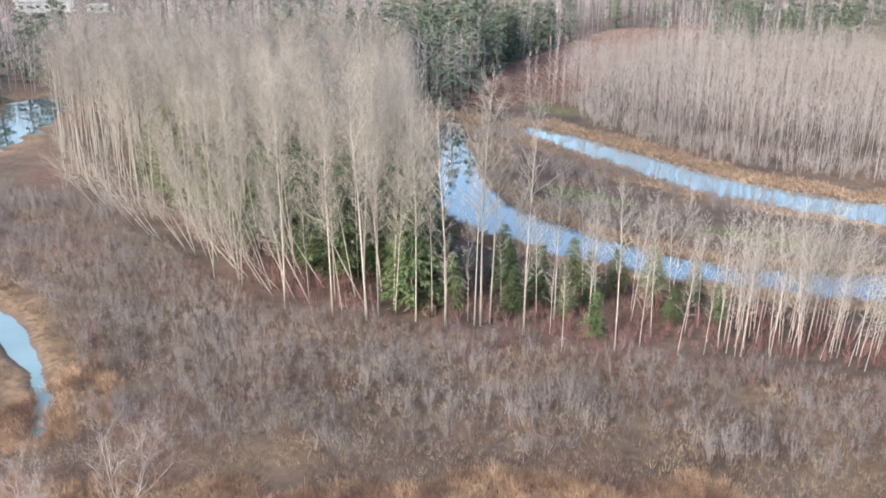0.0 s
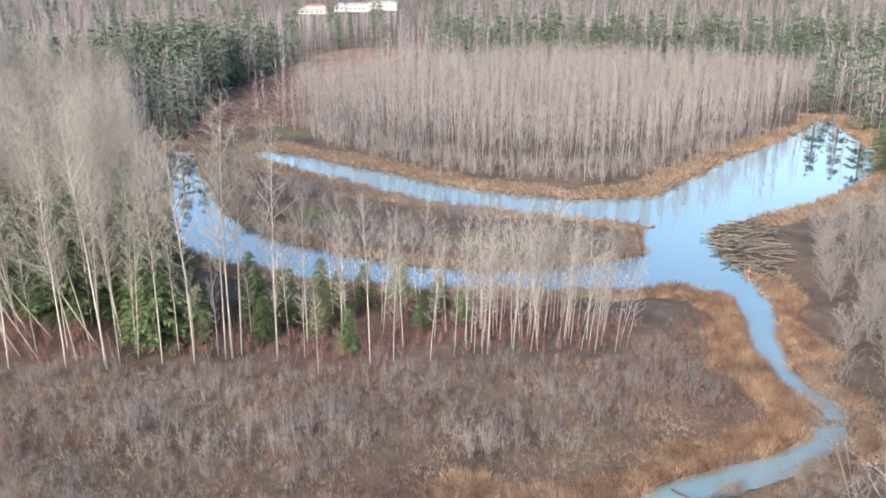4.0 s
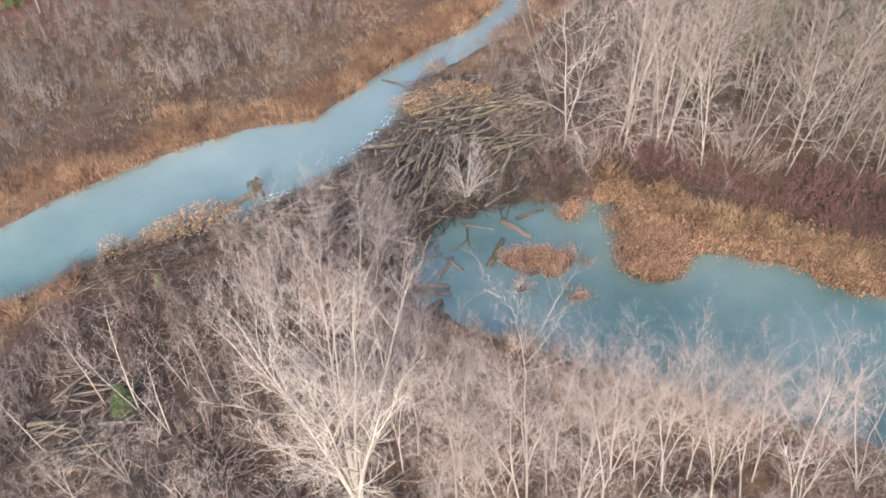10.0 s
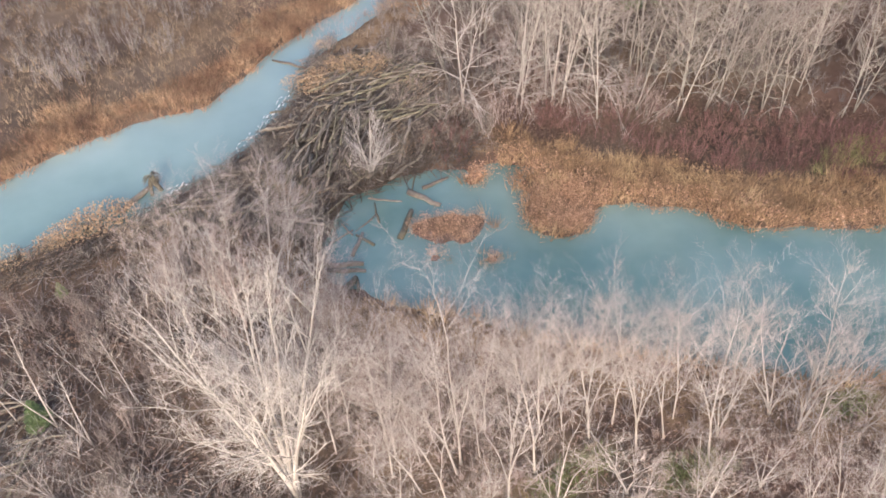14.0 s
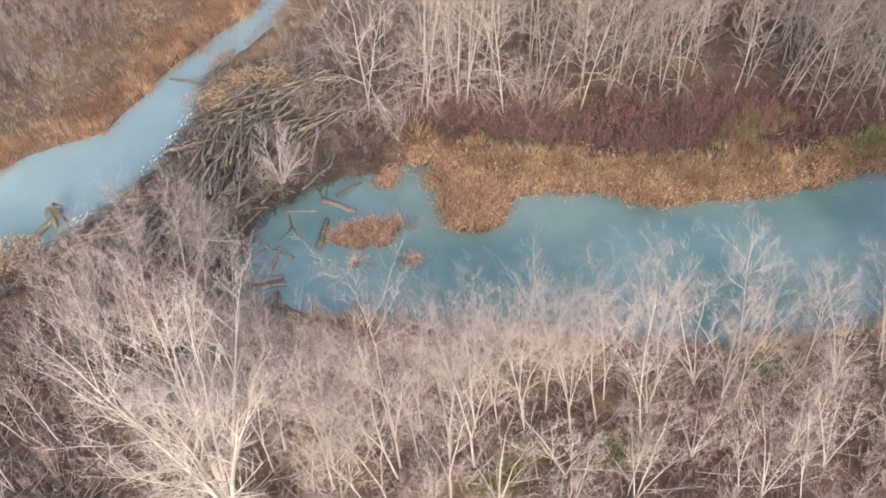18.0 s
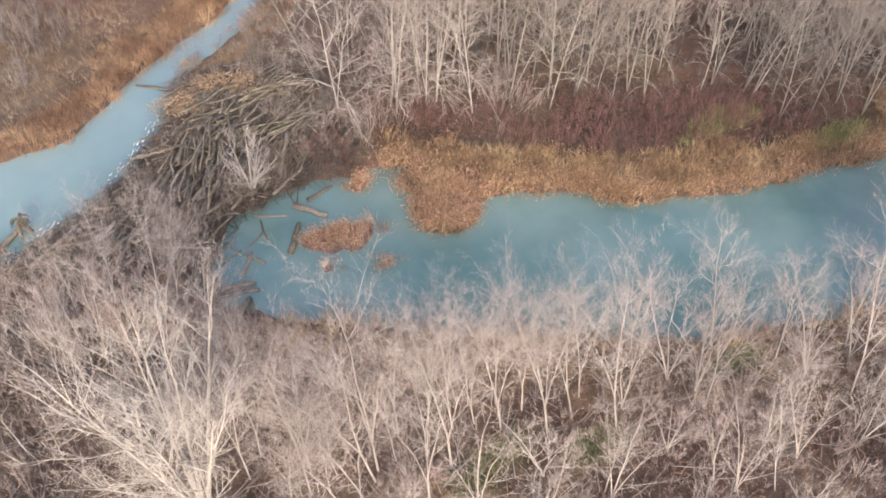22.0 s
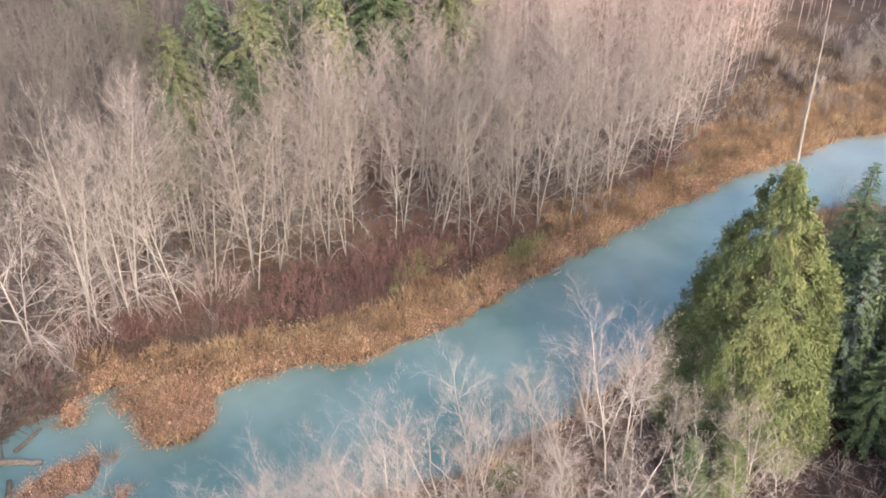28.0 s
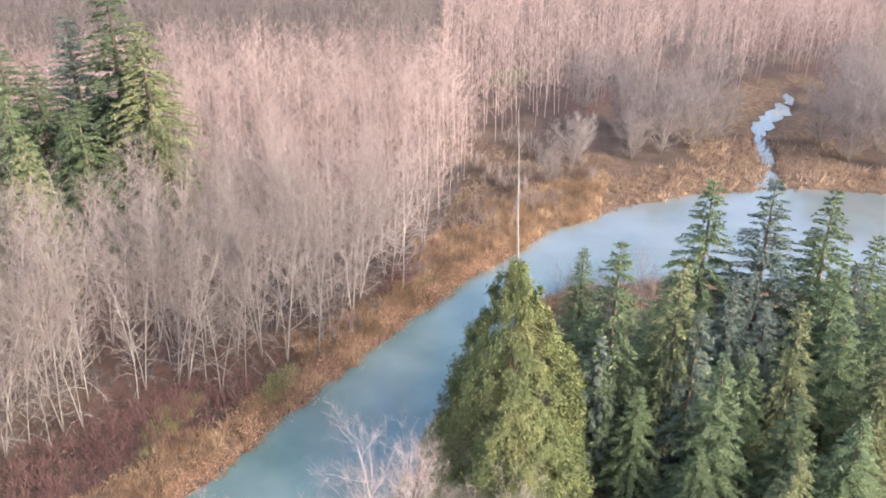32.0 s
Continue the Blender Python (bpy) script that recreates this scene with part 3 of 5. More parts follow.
def slim_tree(seed, h, r, boughs, twigs, lo=0.3, reach=0.16, rise=50, twig_r=0.03):
    """A leafless tree for woods that stay far off: trunk, boughs and a few twigs as spikes."""
    g = np.random.default_rng(seed)
    s = np.array([0, 0.5, 1.0])
    p = np.stack([g.normal(0, 0.02 * h, 3) * s, g.normal(0, 0.02 * h, 3) * s, h * s], 1)
    fm = Form()
    fm.tube(p, [r, r * 0.6, r * 0.12], 3, cap=False)
    u = lo + (0.97 - lo) * (np.arange(boughs) + g.uniform(0, 1, boughs)) / boughs
    b = np.stack([np.interp(u, s, p[:, k]) for k in range(3)], 1)
    a = np.arange(boughs) * 2.4 + g.uniform(-0.5, 0.5, boughs)
    e = np.radians(rise + g.uniform(-18, 18, boughs))
    d = np.stack([np.cos(a) * np.cos(e), np.sin(a) * np.cos(e), np.sin(e)], 1)
    L = reach * h * g.uniform(0.6, 1.2, boughs) * np.clip(1.5 - u, 0.5, 1)
    fm.cones(b, b + d * L[:, None], np.full(boughs, twig_r * 1.3))
    n_bark = fm.f[0].shape[0]
    if twigs:
        k = np.repeat(np.arange(boughs), twigs)
        tb = b[k] + d[k] * (L[k] * g.uniform(0.2, 1, len(k)))[:, None]
        td = d[k] + g.normal(0, 0.6, (len(k), 3)) + [0, 0, 0.2]
        fm.cones(tb, tb + td * (L[k] * g.uniform(0.3, 0.6, len(k)))[:, None], np.full(len(k), twig_r))
    v, f = fm.arrays()
    return v, f, (np.arange(len(f)) >= n_bark).astype(int)


def conifer(seed, h, w, whorls, per, drape=0.25, leaf=0.38, ragged=0.25):
    """A needle tree: trunk and crown of drooping boughs that carry many small sprays."""
    g = np.random.default_rng(seed)
    trunk, crown = Form(), Form()
    trunk.tube([(0, 0, -0.2), (0.03, 0, h * 0.4), (0, 0.03, h * 0.8), (0, 0, h)], [h * 0.016, h * 0.012, h * 0.005, 0.01], 6)
    B, A, S, D = [], [], [], []
    for i in range(whorls):
        u = 0.06 + 0.93 * (max(0.0, i + g.uniform(-0.3, 0.3)) / whorls) ** 0.8
        z = h * u
        L0 = w * (1 - u) ** 0.8 * (1 if u > 0.18 else 0.8) + 0.1
        n = max(6, int(per * (0.5 + 0.5 * (1 - u))))
        for j in range(n):
            az = j * 6.283 / n + i * 1.9 + g.uniform(-0.5, 0.5)
            L = L0 * (1 - ragged * g.uniform(0, 1.0) ** 1.5 + 0.12 * g.uniform())
            out = np.array([math.cos(az), math.sin(az), 0])
            tang = np.array([-out[1], out[0], 0])
            tip = out * L + np.array([0, 0, -drape * L + 0.12 * h * u * 0.1])
            b = np.array([0, 0, z + 0.05 * L + g.normal(0, 0.35 * h / whorls) * (u < 0.93)])
            crown.cones([b], [b + tip], [0.012 + 0.008 * L])
            m = max(8, int(L / leaf * 5.5))
            s = (np.arange(m) + g.uniform(0, 1, m)) / m
            s = 0.18 + 0.85 * s
            side = np.where(np.arange(m) % 2 == 0, 1, -1)
            p = b + tip * s[:, None] + np.array([0, 0, 0.06 * L]) * np.sin(s * 3.1)[:, None]
            al = (out * 0.75 + np.array([0, 0, -0.25]))[None] + tang[None] * (side * g.uniform(0.4, 1.1, m))[:, None] + g.normal(0, 0.18, (m, 3))
            al = al / np.linalg.norm(al, axis=1, keepdims=True) * (leaf * (0.6 + 0.5 * (1 - u)) * g.uniform(0.7, 1.4, m))[:, None]
            sd = np.cross(al, np.array([0, 0, 1.0]) + g.normal(0, 0.3, (m, 3)))
            sd = sd / (np.linalg.norm(sd, axis=1, keepdims=True) + 1e-9) * (leaf * 0.22)
            B.append(p), A.append(al), S.append(sd), D.append(np.tile([0, 0, 0.06], (m, 1)))
    crown.leaves(np.concatenate(B), np.concatenate(A), np.concatenate(S), np.concatenate(D))
    return trunk, crown


def big_cedar(seed, h, w):
    """A broad scale-leaved cedar: drooping fans in overlapping lobes."""
    g = np.random.default_rng(seed)
    trunk, crown = Form(), Form()
    trunk.tube([(0, 0, -0.2), (0.05, 0, h * 0.5), (0, 0, h)], [0.42, 0.25, 0.02], 8)
    B, A, S, D = [], [], [], []
    for i in range(960):
        u = 1 - (1 - 0.03) * g.uniform(0.0, 1) ** 0.66
        az = g.uniform(0, 6.283)
        lobe = 1 + 0.10 * math.sin(3 * az + 9 * u) + 0.07 * math.sin(7 * az - 15 * u)
        R = w * (1 - u ** 1.8) ** 0.8 * lobe * (0.9 if u > 0.1 else 0.8) + 0.12
        out = np.array([math.cos(az), math.sin(az), 0])
        c = out * R * g.uniform(0.78 if u < 0.82 else 0.25, 1.03) + np.array([0, 0, h * u])
        b0 = out * R * 0.15 + np.array([0, 0, h * min(0.98, u + 0.03)])
        crown.cones([b0], [c], [0.03])
        size = 0.46 * (0.5 + 0.6 * (1 - u))
        # each bough ends in a hanging fan, full at the shoulder and thin at its tip
        m = 120
        q = g.uniform(0, 1, m) ** 0.8
        droop = out * 0.45 + np.array([0, 0, -1.0])
        p = c + droop[None] * (q * size * 1.5)[:, None] + g.normal(0, 1, (m, 3)) * (size * (0.78 - 0.36 * q))[:, None]
        al = out[None] * 0.45 + np.array([0, 0, -0.8]) + g.normal(0, 0.32, (m, 3))
        al = al / np.linalg.norm(al, axis=1, keepdims=True) * g.uniform(0.11, 0.24, m)[:, None]
        sd = np.cross(al, out + g.normal(0, 0.35, (m, 3)))
        sd = sd / np.linalg.norm(sd, axis=1, keepdims=True) * g.uniform(0.022, 0.045, m)[:, None]
        B.append(p), A.append(al), S.append(sd), D.append(out[None] * 0.05 + g.normal(0, 0.02, (m, 3)))
    crown.leaves(np.concatenate(B), np.concatenate(A), np.concatenate(S), np.concatenate(D))
    return trunk, crown


def shrub_form(seed, stems, h, fan, twigs, r=0.012):
    g = np.random.default_rng(seed)
    a = g.uniform(0, 6.283, stems)
    k = g.uniform(0, fan, stems)
    base = np.stack([0.25 * np.cos(a) * k, 0.25 * np.sin(a) * k, np.full(stems, -0.1)], 1)
    tip = base + np.stack([np.cos(a) * k, np.sin(a) * k, g.uniform(0.65, 1.0, stems)], 1) * h
    fm = Form()
    fm.cones(base, tip, np.full(stems, r * 1.5))
    i = np.repeat(np.arange(stems), twigs)
    s = g.uniform(0.3, 0.95, len(i))[:, None]
    b = base[i] + (tip - base)[i] * s
    d = (tip - base)[i] / h + g.normal(0, 0.38, (len(i), 3)) + [0, 0, 0.15]
    fm.cones(b, b + d * h * g.uniform(0.14, 0.34, len(i))[:, None], np.full(len(i), r))
    v, f = fm.arrays()
    return v, f, 0


def tuft_form(seed, blades, h, fan, r):
    g = np.random.default_rng(seed)
    a, k = g.uniform(0, 6.283, blades), g.uniform(0.1, 1, blades) * fan
    base = np.stack([np.cos(a) * k * 0.5, np.sin(a) * k * 0.5, np.full(blades, -0.05)], 1)
    tip = base + np.stack([np.cos(a) * k, np.sin(a) * k, g.uniform(0.5, 1, blades)], 1) * h
    fm = Form()
    fm.cones(base, tip, np.full(blades, r))
    v, f = fm.arrays()
    return v, f, 0


def thing_from(name, trunk, crown, bark, leaf, label, category, group, leaf_name="crown"):
    root = new(name)
    tagged(root, label, category, group)
    link("trunk", trunk.mesh("trunk", [bark], smooth=True), root)
    link(leaf_name, crown.mesh(leaf_name, [leaf]), root)
    return root


def place(x, y, scale, turn=0.0, lean=(0.0, 0.0), sink=0.0, z=None):
    zz = float(height(np.array([x]), np.array([y]))[0]) if z is None else z
    return pose(x, y, zz - sink, lean[1], lean[0], 0) @ pose(0, 0, 0, 0, 0, turn) @ Matrix.Diagonal((scale, scale, scale, 1))


class Kind:
    """Prototypes of one kind of tree. The first use of each takes the prototype itself; later ones are copies."""

    def __init__(self, protos, base_h):
        self.protos, self.h, self.used = protos, base_h, set()

    def put(self, k, x, y, h, turn, lean=(0.0, 0.0), label="", wide=1.0, z=None):
        k %= len(self.protos)
        m = place(x, y, h / self.h, turn, lean, z=z) @ Matrix.Diagonal((wide, wide, 1, 1))
        if k not in self.used:
            self.used.add(k)
            ob = self.protos[k]
            ob.matrix_basis = m
        else:
            src = self.protos[k]
            ob = copy_thing(src, Matrix.Identity(4))
            ob.matrix_basis = m
        if label:
            ob["label"] = label
        return ob


R = np.random.default_rng(11)
near_alder = Kind([thing_from("alder_tree", *bare_tree(20 + i, 14, 0.072, 28, 7, 6, lo=0.34, reach=0.27, rise=54, wander=0.035, twig_r=0.0045, forks=2 + i % 2, crown_top=0.4, taper=0.4, fork_lean=0.13, fine=3, split=0.26, stout=1.75), bark_pale, twig_rose,
                              "leafless pale-barked alder on the pond bank", "tree", "alders on the near bank") for i in range(5)], 14)
wood_alder = Kind([thing_from("alder_tree", *bare_tree(40 + i, 16, 0.07, 46, 6, 8, lo=0.05, reach=0.22, rise=38, wander=0.06, twig_r=0.007, sides=5, forks=1 + i % 2, crown_top=0.6, taper=0.5, stout=1.35), bark_rose, twig_pink,
                              "tall leafless alder with pale trunk in the wood", "tree", "alders in the east wood") for i in range(6)], 16)
front_alder = Kind([thing_from("alder_tree", *bare_tree(70 + i, 16, 0.07, 42, 7, 5, lo=0.04, reach=0.25, rise=46, wander=0.045, twig_r=0.0065, sides=5, forks=2 + i % 2, crown_top=0.5, taper=0.5, skirt=0.26, fork_lean=0.12, fine=1, split=0.1, stout=1.4), bark_pale, twig_pink,
                               "pale leafless alder with arching low limbs at the wood edge", "tree", "alders in the east wood") for i in range(4)], 16)
edge_alder = Kind([thing_from("alder_tree", *bare_tree(90 + i, 16, 0.07, 44, 6, 7, lo=0.08, reach=0.22, rise=42, wander=0.06, twig_r=0.007, sides=5, forks=1 + i % 2, crown_top=0.5, taper=0.5, skirt=0.2, stout=1.2), bark_grey, twig_edge,
                              "leafless greyish alder at the wood edge", "tree", "alders in the east wood") for i in range(4)], 16)
bush_alder = Kind([thing_from("alder_tree", *bare_tree(140 + i, 8, 0.06, 30, 6, 5, lo=0.1, reach=0.36, rise=50, wander=0.05, twig_r=0.0055, sides=5, forks=3 + i % 2, crown_top=0.6, taper=0.5, skirt=0.16, fork_lean=0.26, fine=1, split=0.05, stout=1.9), bark_pale, twig_blush,
                              "bushy leafless pinkish alder branching from the ground", "tree", "alders on the near bank") for i in range(4)], 8)
stem_alder = Kind([thing_from("alder_tree", *bare_tree(95 + i, 14, 0.085, 26, 5, 4, lo=0.3, reach=0.17, rise=50, wander=0.03, twig_r=0.008, sides=5, forks=1 + i % 2, crown_top=0.5, taper=0.5), bark_pale, twig_wood,
                              "slender leafless alder with few branches", "tree", "alders on the near bank") for i in range(4)], 14)
north_alder = Kind([thing_from("alder_tree", *bare_tree(50 + i, 16, 0.09, 36, 6, 4, lo=0.12, reach=0.2, rise=42, wander=0.04, twig_r=0.012, sides=5, crown_top=0.6, taper=0.5), bark_dusk, twig_dusk,
                               "tall leafless grey alder beside the stream", "tree", "alders in the east wood") for i in range(3)], 16)
cottonwood = Kind([thing_from("cottonwood_tree", *bare_tree(60 + i, 25, 0.115, 42, 6, 8, lo=0.44, reach=0.15, rise=50, wander=0.02, twig_r=0.0085, sides=5, crown_top=0.5), bark_cream, twig_tan,
                              "tall slender leafless cottonwood with pale trunk", "tree", "cottonwoods on the tongue of land") for i in range(6)], 25)
# these are alders too; the group only sets them apart as aspens
row_alder = Kind([thing_from("aspen_tree", *bare_tree(80 + i, 16, 0.06, 32, 5, 5, lo=0.3, reach=0.14, rise=48, wander=0.022, twig_r=0.011, sides=5, crown_top=0.5), bark_pale, twig_tan,
                             "thin leafless aspen with pale trunk beside the oxbow", "tree", "aspens beside the oxbow") for i in range(5)], 16)
spruce = Kind([thing_from("spruce_tree", *conifer(100 + i, 16, 4.2, 30, 11, ragged=0.4, leaf=0.37), bark_brown, needle_green, "dark green spruce with drooping boughs", "tree", "conifers on the near bank")
               for i in range(3)]
              + [thing_from("spruce_tree", *conifer(110, 16, 3.9, 30, 11, drape=0.1, ragged=0.4, leaf=0.37), bark_brown, needle_blue, "blue-green spruce with dense boughs", "tree", "conifers on the near bank"),
                 thing_from("spruce_tree", *conifer(111, 16, 4.0, 30, 11, drape=0.38, ragged=0.4, leaf=0.37), bark_brown, needle_olive, "olive green conifer with drooping boughs", "tree", "conifers on the near bank")], 16)
young_conifer = Kind([thing_from("young_conifer", *conifer(120 + i, 6, 1.7, 18, 9, leaf=0.34), bark_brown, [needle_young, needle_olive, needle_young][i], "young green conifer under bare trees", "tree",
                                 "young conifers under the bare trees") for i in range(3)], 6)

# the near bank south of the pond
# east, north, height, and lean in degrees to the east and to the south
BANK_MIDDLE = [(9.5, 20.9, 14.7, -5, -2), (9.9, 21.3, 15.5, 2, 1), (16.8, 20.1, 13.0, -2, -1), (14.6, 21.5, 12.1, -1, 0), (20.5, 18.6, 11.9, -5, -5), (22.1, 16.8, 13.5, -3, -4), (6.4, 22.0, 13.1, -2, -1),
               (13.2, 19.4, 15.1, 0, 0), (7.0, 23.2, 11.8, -3, -1), (12.0, 22.8, 11.5, 2, 0), (17.5, 21.6, 11.0, 3, 1), (18.8, 18.6, 13.4, -2, -2), (8.4, 19.5, 12, -4, 0), (11.2, 18.4, 12.0, 3, 2), (24.2, 18.2, 9.5, 2, -2)]
BANK_EAST = [(30.4, 18.0, 10.9, -2, -4), (37.0, 13.7, 9.5, -3, -5), (19.1, 14.2, 8.2, 3, 3), (24.0, 11.5, 9.0, -4, -6), (26.3, 9.5, 8.8, -5, -9), (34.4, 11.3, 14.5, -1, -3), (36.2, 11.0, 11.8, 1, 2), (30.3, 17.2, 8.6, 5, 8),
             (26.1, 20.2, 8.4, 0, 0), (42.1, 8.6, 7.7, -1, -6), (27.6, 15.5, 9.0, 2, 2), (33.0, 15.4, 10.5, -4, 2), (39.0, 11.0, 8, 4, -3), (46.0, 10.8, 8.0, 3, 0), (31.0, 12.5, 7.5, -8, 3), (38.0, 9.0, 7, 5, 5)]
BANK_WEST = [(0.4, 36.0, 9.0, 6, 0), (3.7, 35.5, 10.3, 10, 2), (-9.1, 31.9, 9.9, -6, 1), (-4.9, 31.8, 7.8, -4, 0), (-6.4, 32.8, 7.4, -4, 0), (-1.6, 36.8, 7.5, 3, 0), (-7.5, 30.0, 9.0, -5, 3), (-11.0, 33.0, 9.0, -6, 2),
             (2.0, 38.6, 8.0, 5, -3), (5.2, 25.5, 9.5, 2, 0), (4.5, 31.0, 8.0, 6, 0), (-2.5, 40.5, 6.0, -4, -5), (5.5, 38.5, 7.0, 8, 0), (-14, 30.5, 8, -8, 0), (-37.4, 33.2, 13.9, 0, 0), (-43.0, 30.8, 11.2, -3, 0), (-40.5, 28.0, 11, 3, 0),
             (0.0, 41.0, 7.5, 2, -2), (2.5, 41.8, 8, 4, 0), (5.0, 41.0, 8.2, 5, 0), (3.0, 33.0, 8.6, 4, 0), (6.2, 35.2, 9, 6, 0), (6.8, 32.6, 8.4, 3, 2), (5.4, 28.4, 9.2, 3, 0), (-1.0, 33.8, 8.4, -2, 0), (6.6, 42.2, 6.6, 6, -3), (-0.5, 38.8, 8.2, -3, 0)]
BANK_FILL = [(5.5, 22.4), (8.0, 22.2), (11.0, 21.4), (13.6, 22.4), (15.8, 21.2), (18.4, 20.4), (21.6, 19.4), (23.2, 17.6), (9.2, 23.6), (26.6, 17.6), (28.4, 17.0), (4.2, 24.6), (12.4, 20.6), (16.2, 22.4), (20.2, 20.8),
             (7.4, 20.6), (10.2, 18.0), (13.0, 16.8), (17.0, 16.6), (23.4, 14.2), (28.6, 12.0), (32.6, 9.6), (6.0, 19.0), (2.8, 26.6), (30.6, 14.8)]
for i, (x, y) in enumerate(BANK_FILL):
    (bush_alder if y < 18 else near_alder).put(i + 2, x, y, R.uniform(6.5, 9.5) - 1.5 * (y < 17), i * 131, (R.normal(-6, 5), R.normal(0, 5)))
for i, (x, y, h, ex, so) in enumerate(BANK_MIDDLE + BANK_EAST + BANK_WEST):
    (stem_alder if -20 < x < -3 else near_alder).put(i, x, y, 0.87 * h, i * 77, (ex - (6 if x > 8 else 0), so))
for i, (x, y, h) in enumerate([(19.0, 13.6, 7.0), (24.6, 10.6, 7.5), (28.8, 10.2, 7.2), (27.4, 16.2, 6.2), (32.2, 9.0, 6.8), (33.4, 13.6, 7.6), (36.4, 13.0, 6.0), (25.6, 7.8, 6.0), (21.0, 9.4, 6.2), (15.4, 14.4, 6.0), (33.6, 6.4, 6.0),
                               (38.6, 7.4, 6.4), (9.0, 17.4, 5.5), (38.2, 4.2, 7.0), (35.0, 4.0, 5.5), (-9.5, 27.2, 5.2), (-6.6, 24.6, 5.5), (-12.3, 27.1, 5.0), (-8.2, 29.3, 4.5), (-4.6, 22.9, 5.0)]):
    bush_alder.put(i, x, y, h, i * 83, (R.normal(-3, 5), R.normal(0, 5)))
big = thing_from("cottonwood_tree", *bare_tree(7, 16.8, 0.15, 108, 8, 6, lo=0.2, reach=0.26, rise=56, wander=0.02, twig_r=0.0065, sides=7, forks=9, crown_top=0.6, taper=0.55, fork_lean=0.42, fine=1, split=0.06, stout=2.5), bark_bright, twig_pale,
                 "broad leafless cottonwood with bright upswept branches", "tree", "")
big.matrix_basis = place(1.6, 22.8, 1.0, 30, (-5, 0))
lone = thing_from("alder_tree", *bare_tree(9, 5.4, 0.09, 40, 7, 5, lo=0.08, reach=0.45, rise=52, twig_r=0.0075, forks=5, fork_lean=0.35, fine=1, stout=1.4), bark_pale, twig_pale, "small pale bush-like alder on the beaver dam", "tree", "")
lone.matrix_basis = place(13.4, 44.9, 1.0)

# conifers of the near bank: place, height, which, breadth
cedar = thing_from("cedar_tree", *big_cedar(3, 18.6, 5.3), bark_brown, cedar_green, "broad yellow-green cedar with drooping sprays", "tree", "")
cedar.matrix_basis = place(43.5, 6.7, 1.0)
for i, (x, y, h, k, w) in enumerate([(47.6, 1.9, 12.1, 3, 0.9), (49.2, 1.3, 17.7, 0, 1.0), (49.3, -2.5, 17.0, 4, 1.0), (62.3, -4.5, 18.0, 1, 1.05), (61.9, -8.7, 18.4, 3, 1.1), (63.4, -13.1, 17.4, 2, 1.15), (64, 4.6, 10.6, 1, 1.0),
                                     (50.4, -9.9, 14.5, 4, 1.0), (55.3, -6.3, 13.3, 3, 1.0), (45.8, -5.4, 12.8, 0, 1.0), (55.7, -8.7, 11.7, 3, 1.0), (56.5, -13.0, 14.5, 0, 1.1), (48.3, -3.9, 14.2, 3, 0.95), (53.9, -15.6, 12.7, 2, 1.1),
                                     (54, -1.9, 12.6, 1, 1.0), (49.5, -7.3, 11.2, 0, 1.0), (64.1, -16.8, 14, 1, 1.1), (46, -0.8, 9.5, 0, 1.1)]):
    spruce.put(k, x, y, h, i * 61, wide=w)
for i, (x, y, h) in enumerate([(66, 2.5, 7), (68, -1, 7.5), (70, 3.5, 6), (72, 0, 6), (67, -4, 7), (74, -5, 6), (38, 5.5, 7), (36.5, 2, 6), (66.5, 6.5, 7.5)]):
    near_alder.put(i, x, y, h, i * 67, (R.normal(0, 4), R.normal(0, 4)))
for i, (x, y, h, k) in enumerate([(41.0, -9.5, 10, 4), (44, -13, 11, 2), (49, -15, 13, 4), (38.5, -5.0, 8, 0), (52, -13, 13, 0), (41.5, 3.0, 6.0, 4), (46.5, -10.0, 10, 1), (52.5, -19, 12, 2), (58, -18, 14, 0), (58.5, -1.0, 9, 2), (60.5, -15, 13, 3), (43.0, -4.5, 8, 2), (68, -20, 12, 2)]):
    spruce.put(k, x, y, h, i * 47, wide=1.2)
for i, (x, y, h) in enumerate([(36.6, 7.3, 4.2), (32.6, 5.6, 3.8), (39.2, 7.2, 4.6), (34.8, 6.2, 3.4), (37.6, 5.2, 4.0), (30.8, 4.2, 3.4), (-9.9, 32.4, 2.2), (-7.9, 41.9, 1.2)]):
    young_conifer.put(i, x, y, h, i * 50, wide=1.3, label="young green conifer below taller trees")
snag = new("dead_snag")
tagged(snag, "tall dead bare snag with broken stubs", "tree")
st = Form()
st.tube([(0, 0, -0.3), (0.1, 0, 6), (0.05, 0.1, 12), (0.25, 0.05, 17.5), (0.3, 0.1, 21.2)], [0.17, 0.13, 0.09, 0.055, 0.02], 6)
for i in range(9):
    ss = Form()
    z, a, q = 8 + 1.4 * i, i * 2.4, 0.5 + 0.9 * ((i * 37) % 10) / 10
    ss.cones([(0.1, 0.05, z)], [(0.1 + q * math.cos(a), q * math.sin(a), z + 0.25)], [0.03])
    link("branch_stub", ss.mesh("branch_stub", [bark_grey]), snag)
link("trunk", st.mesh("trunk", [bark_grey], smooth=True), snag)
snag.matrix_basis = place(65.1, 9.8, 1.0, 0, (-1, -2))

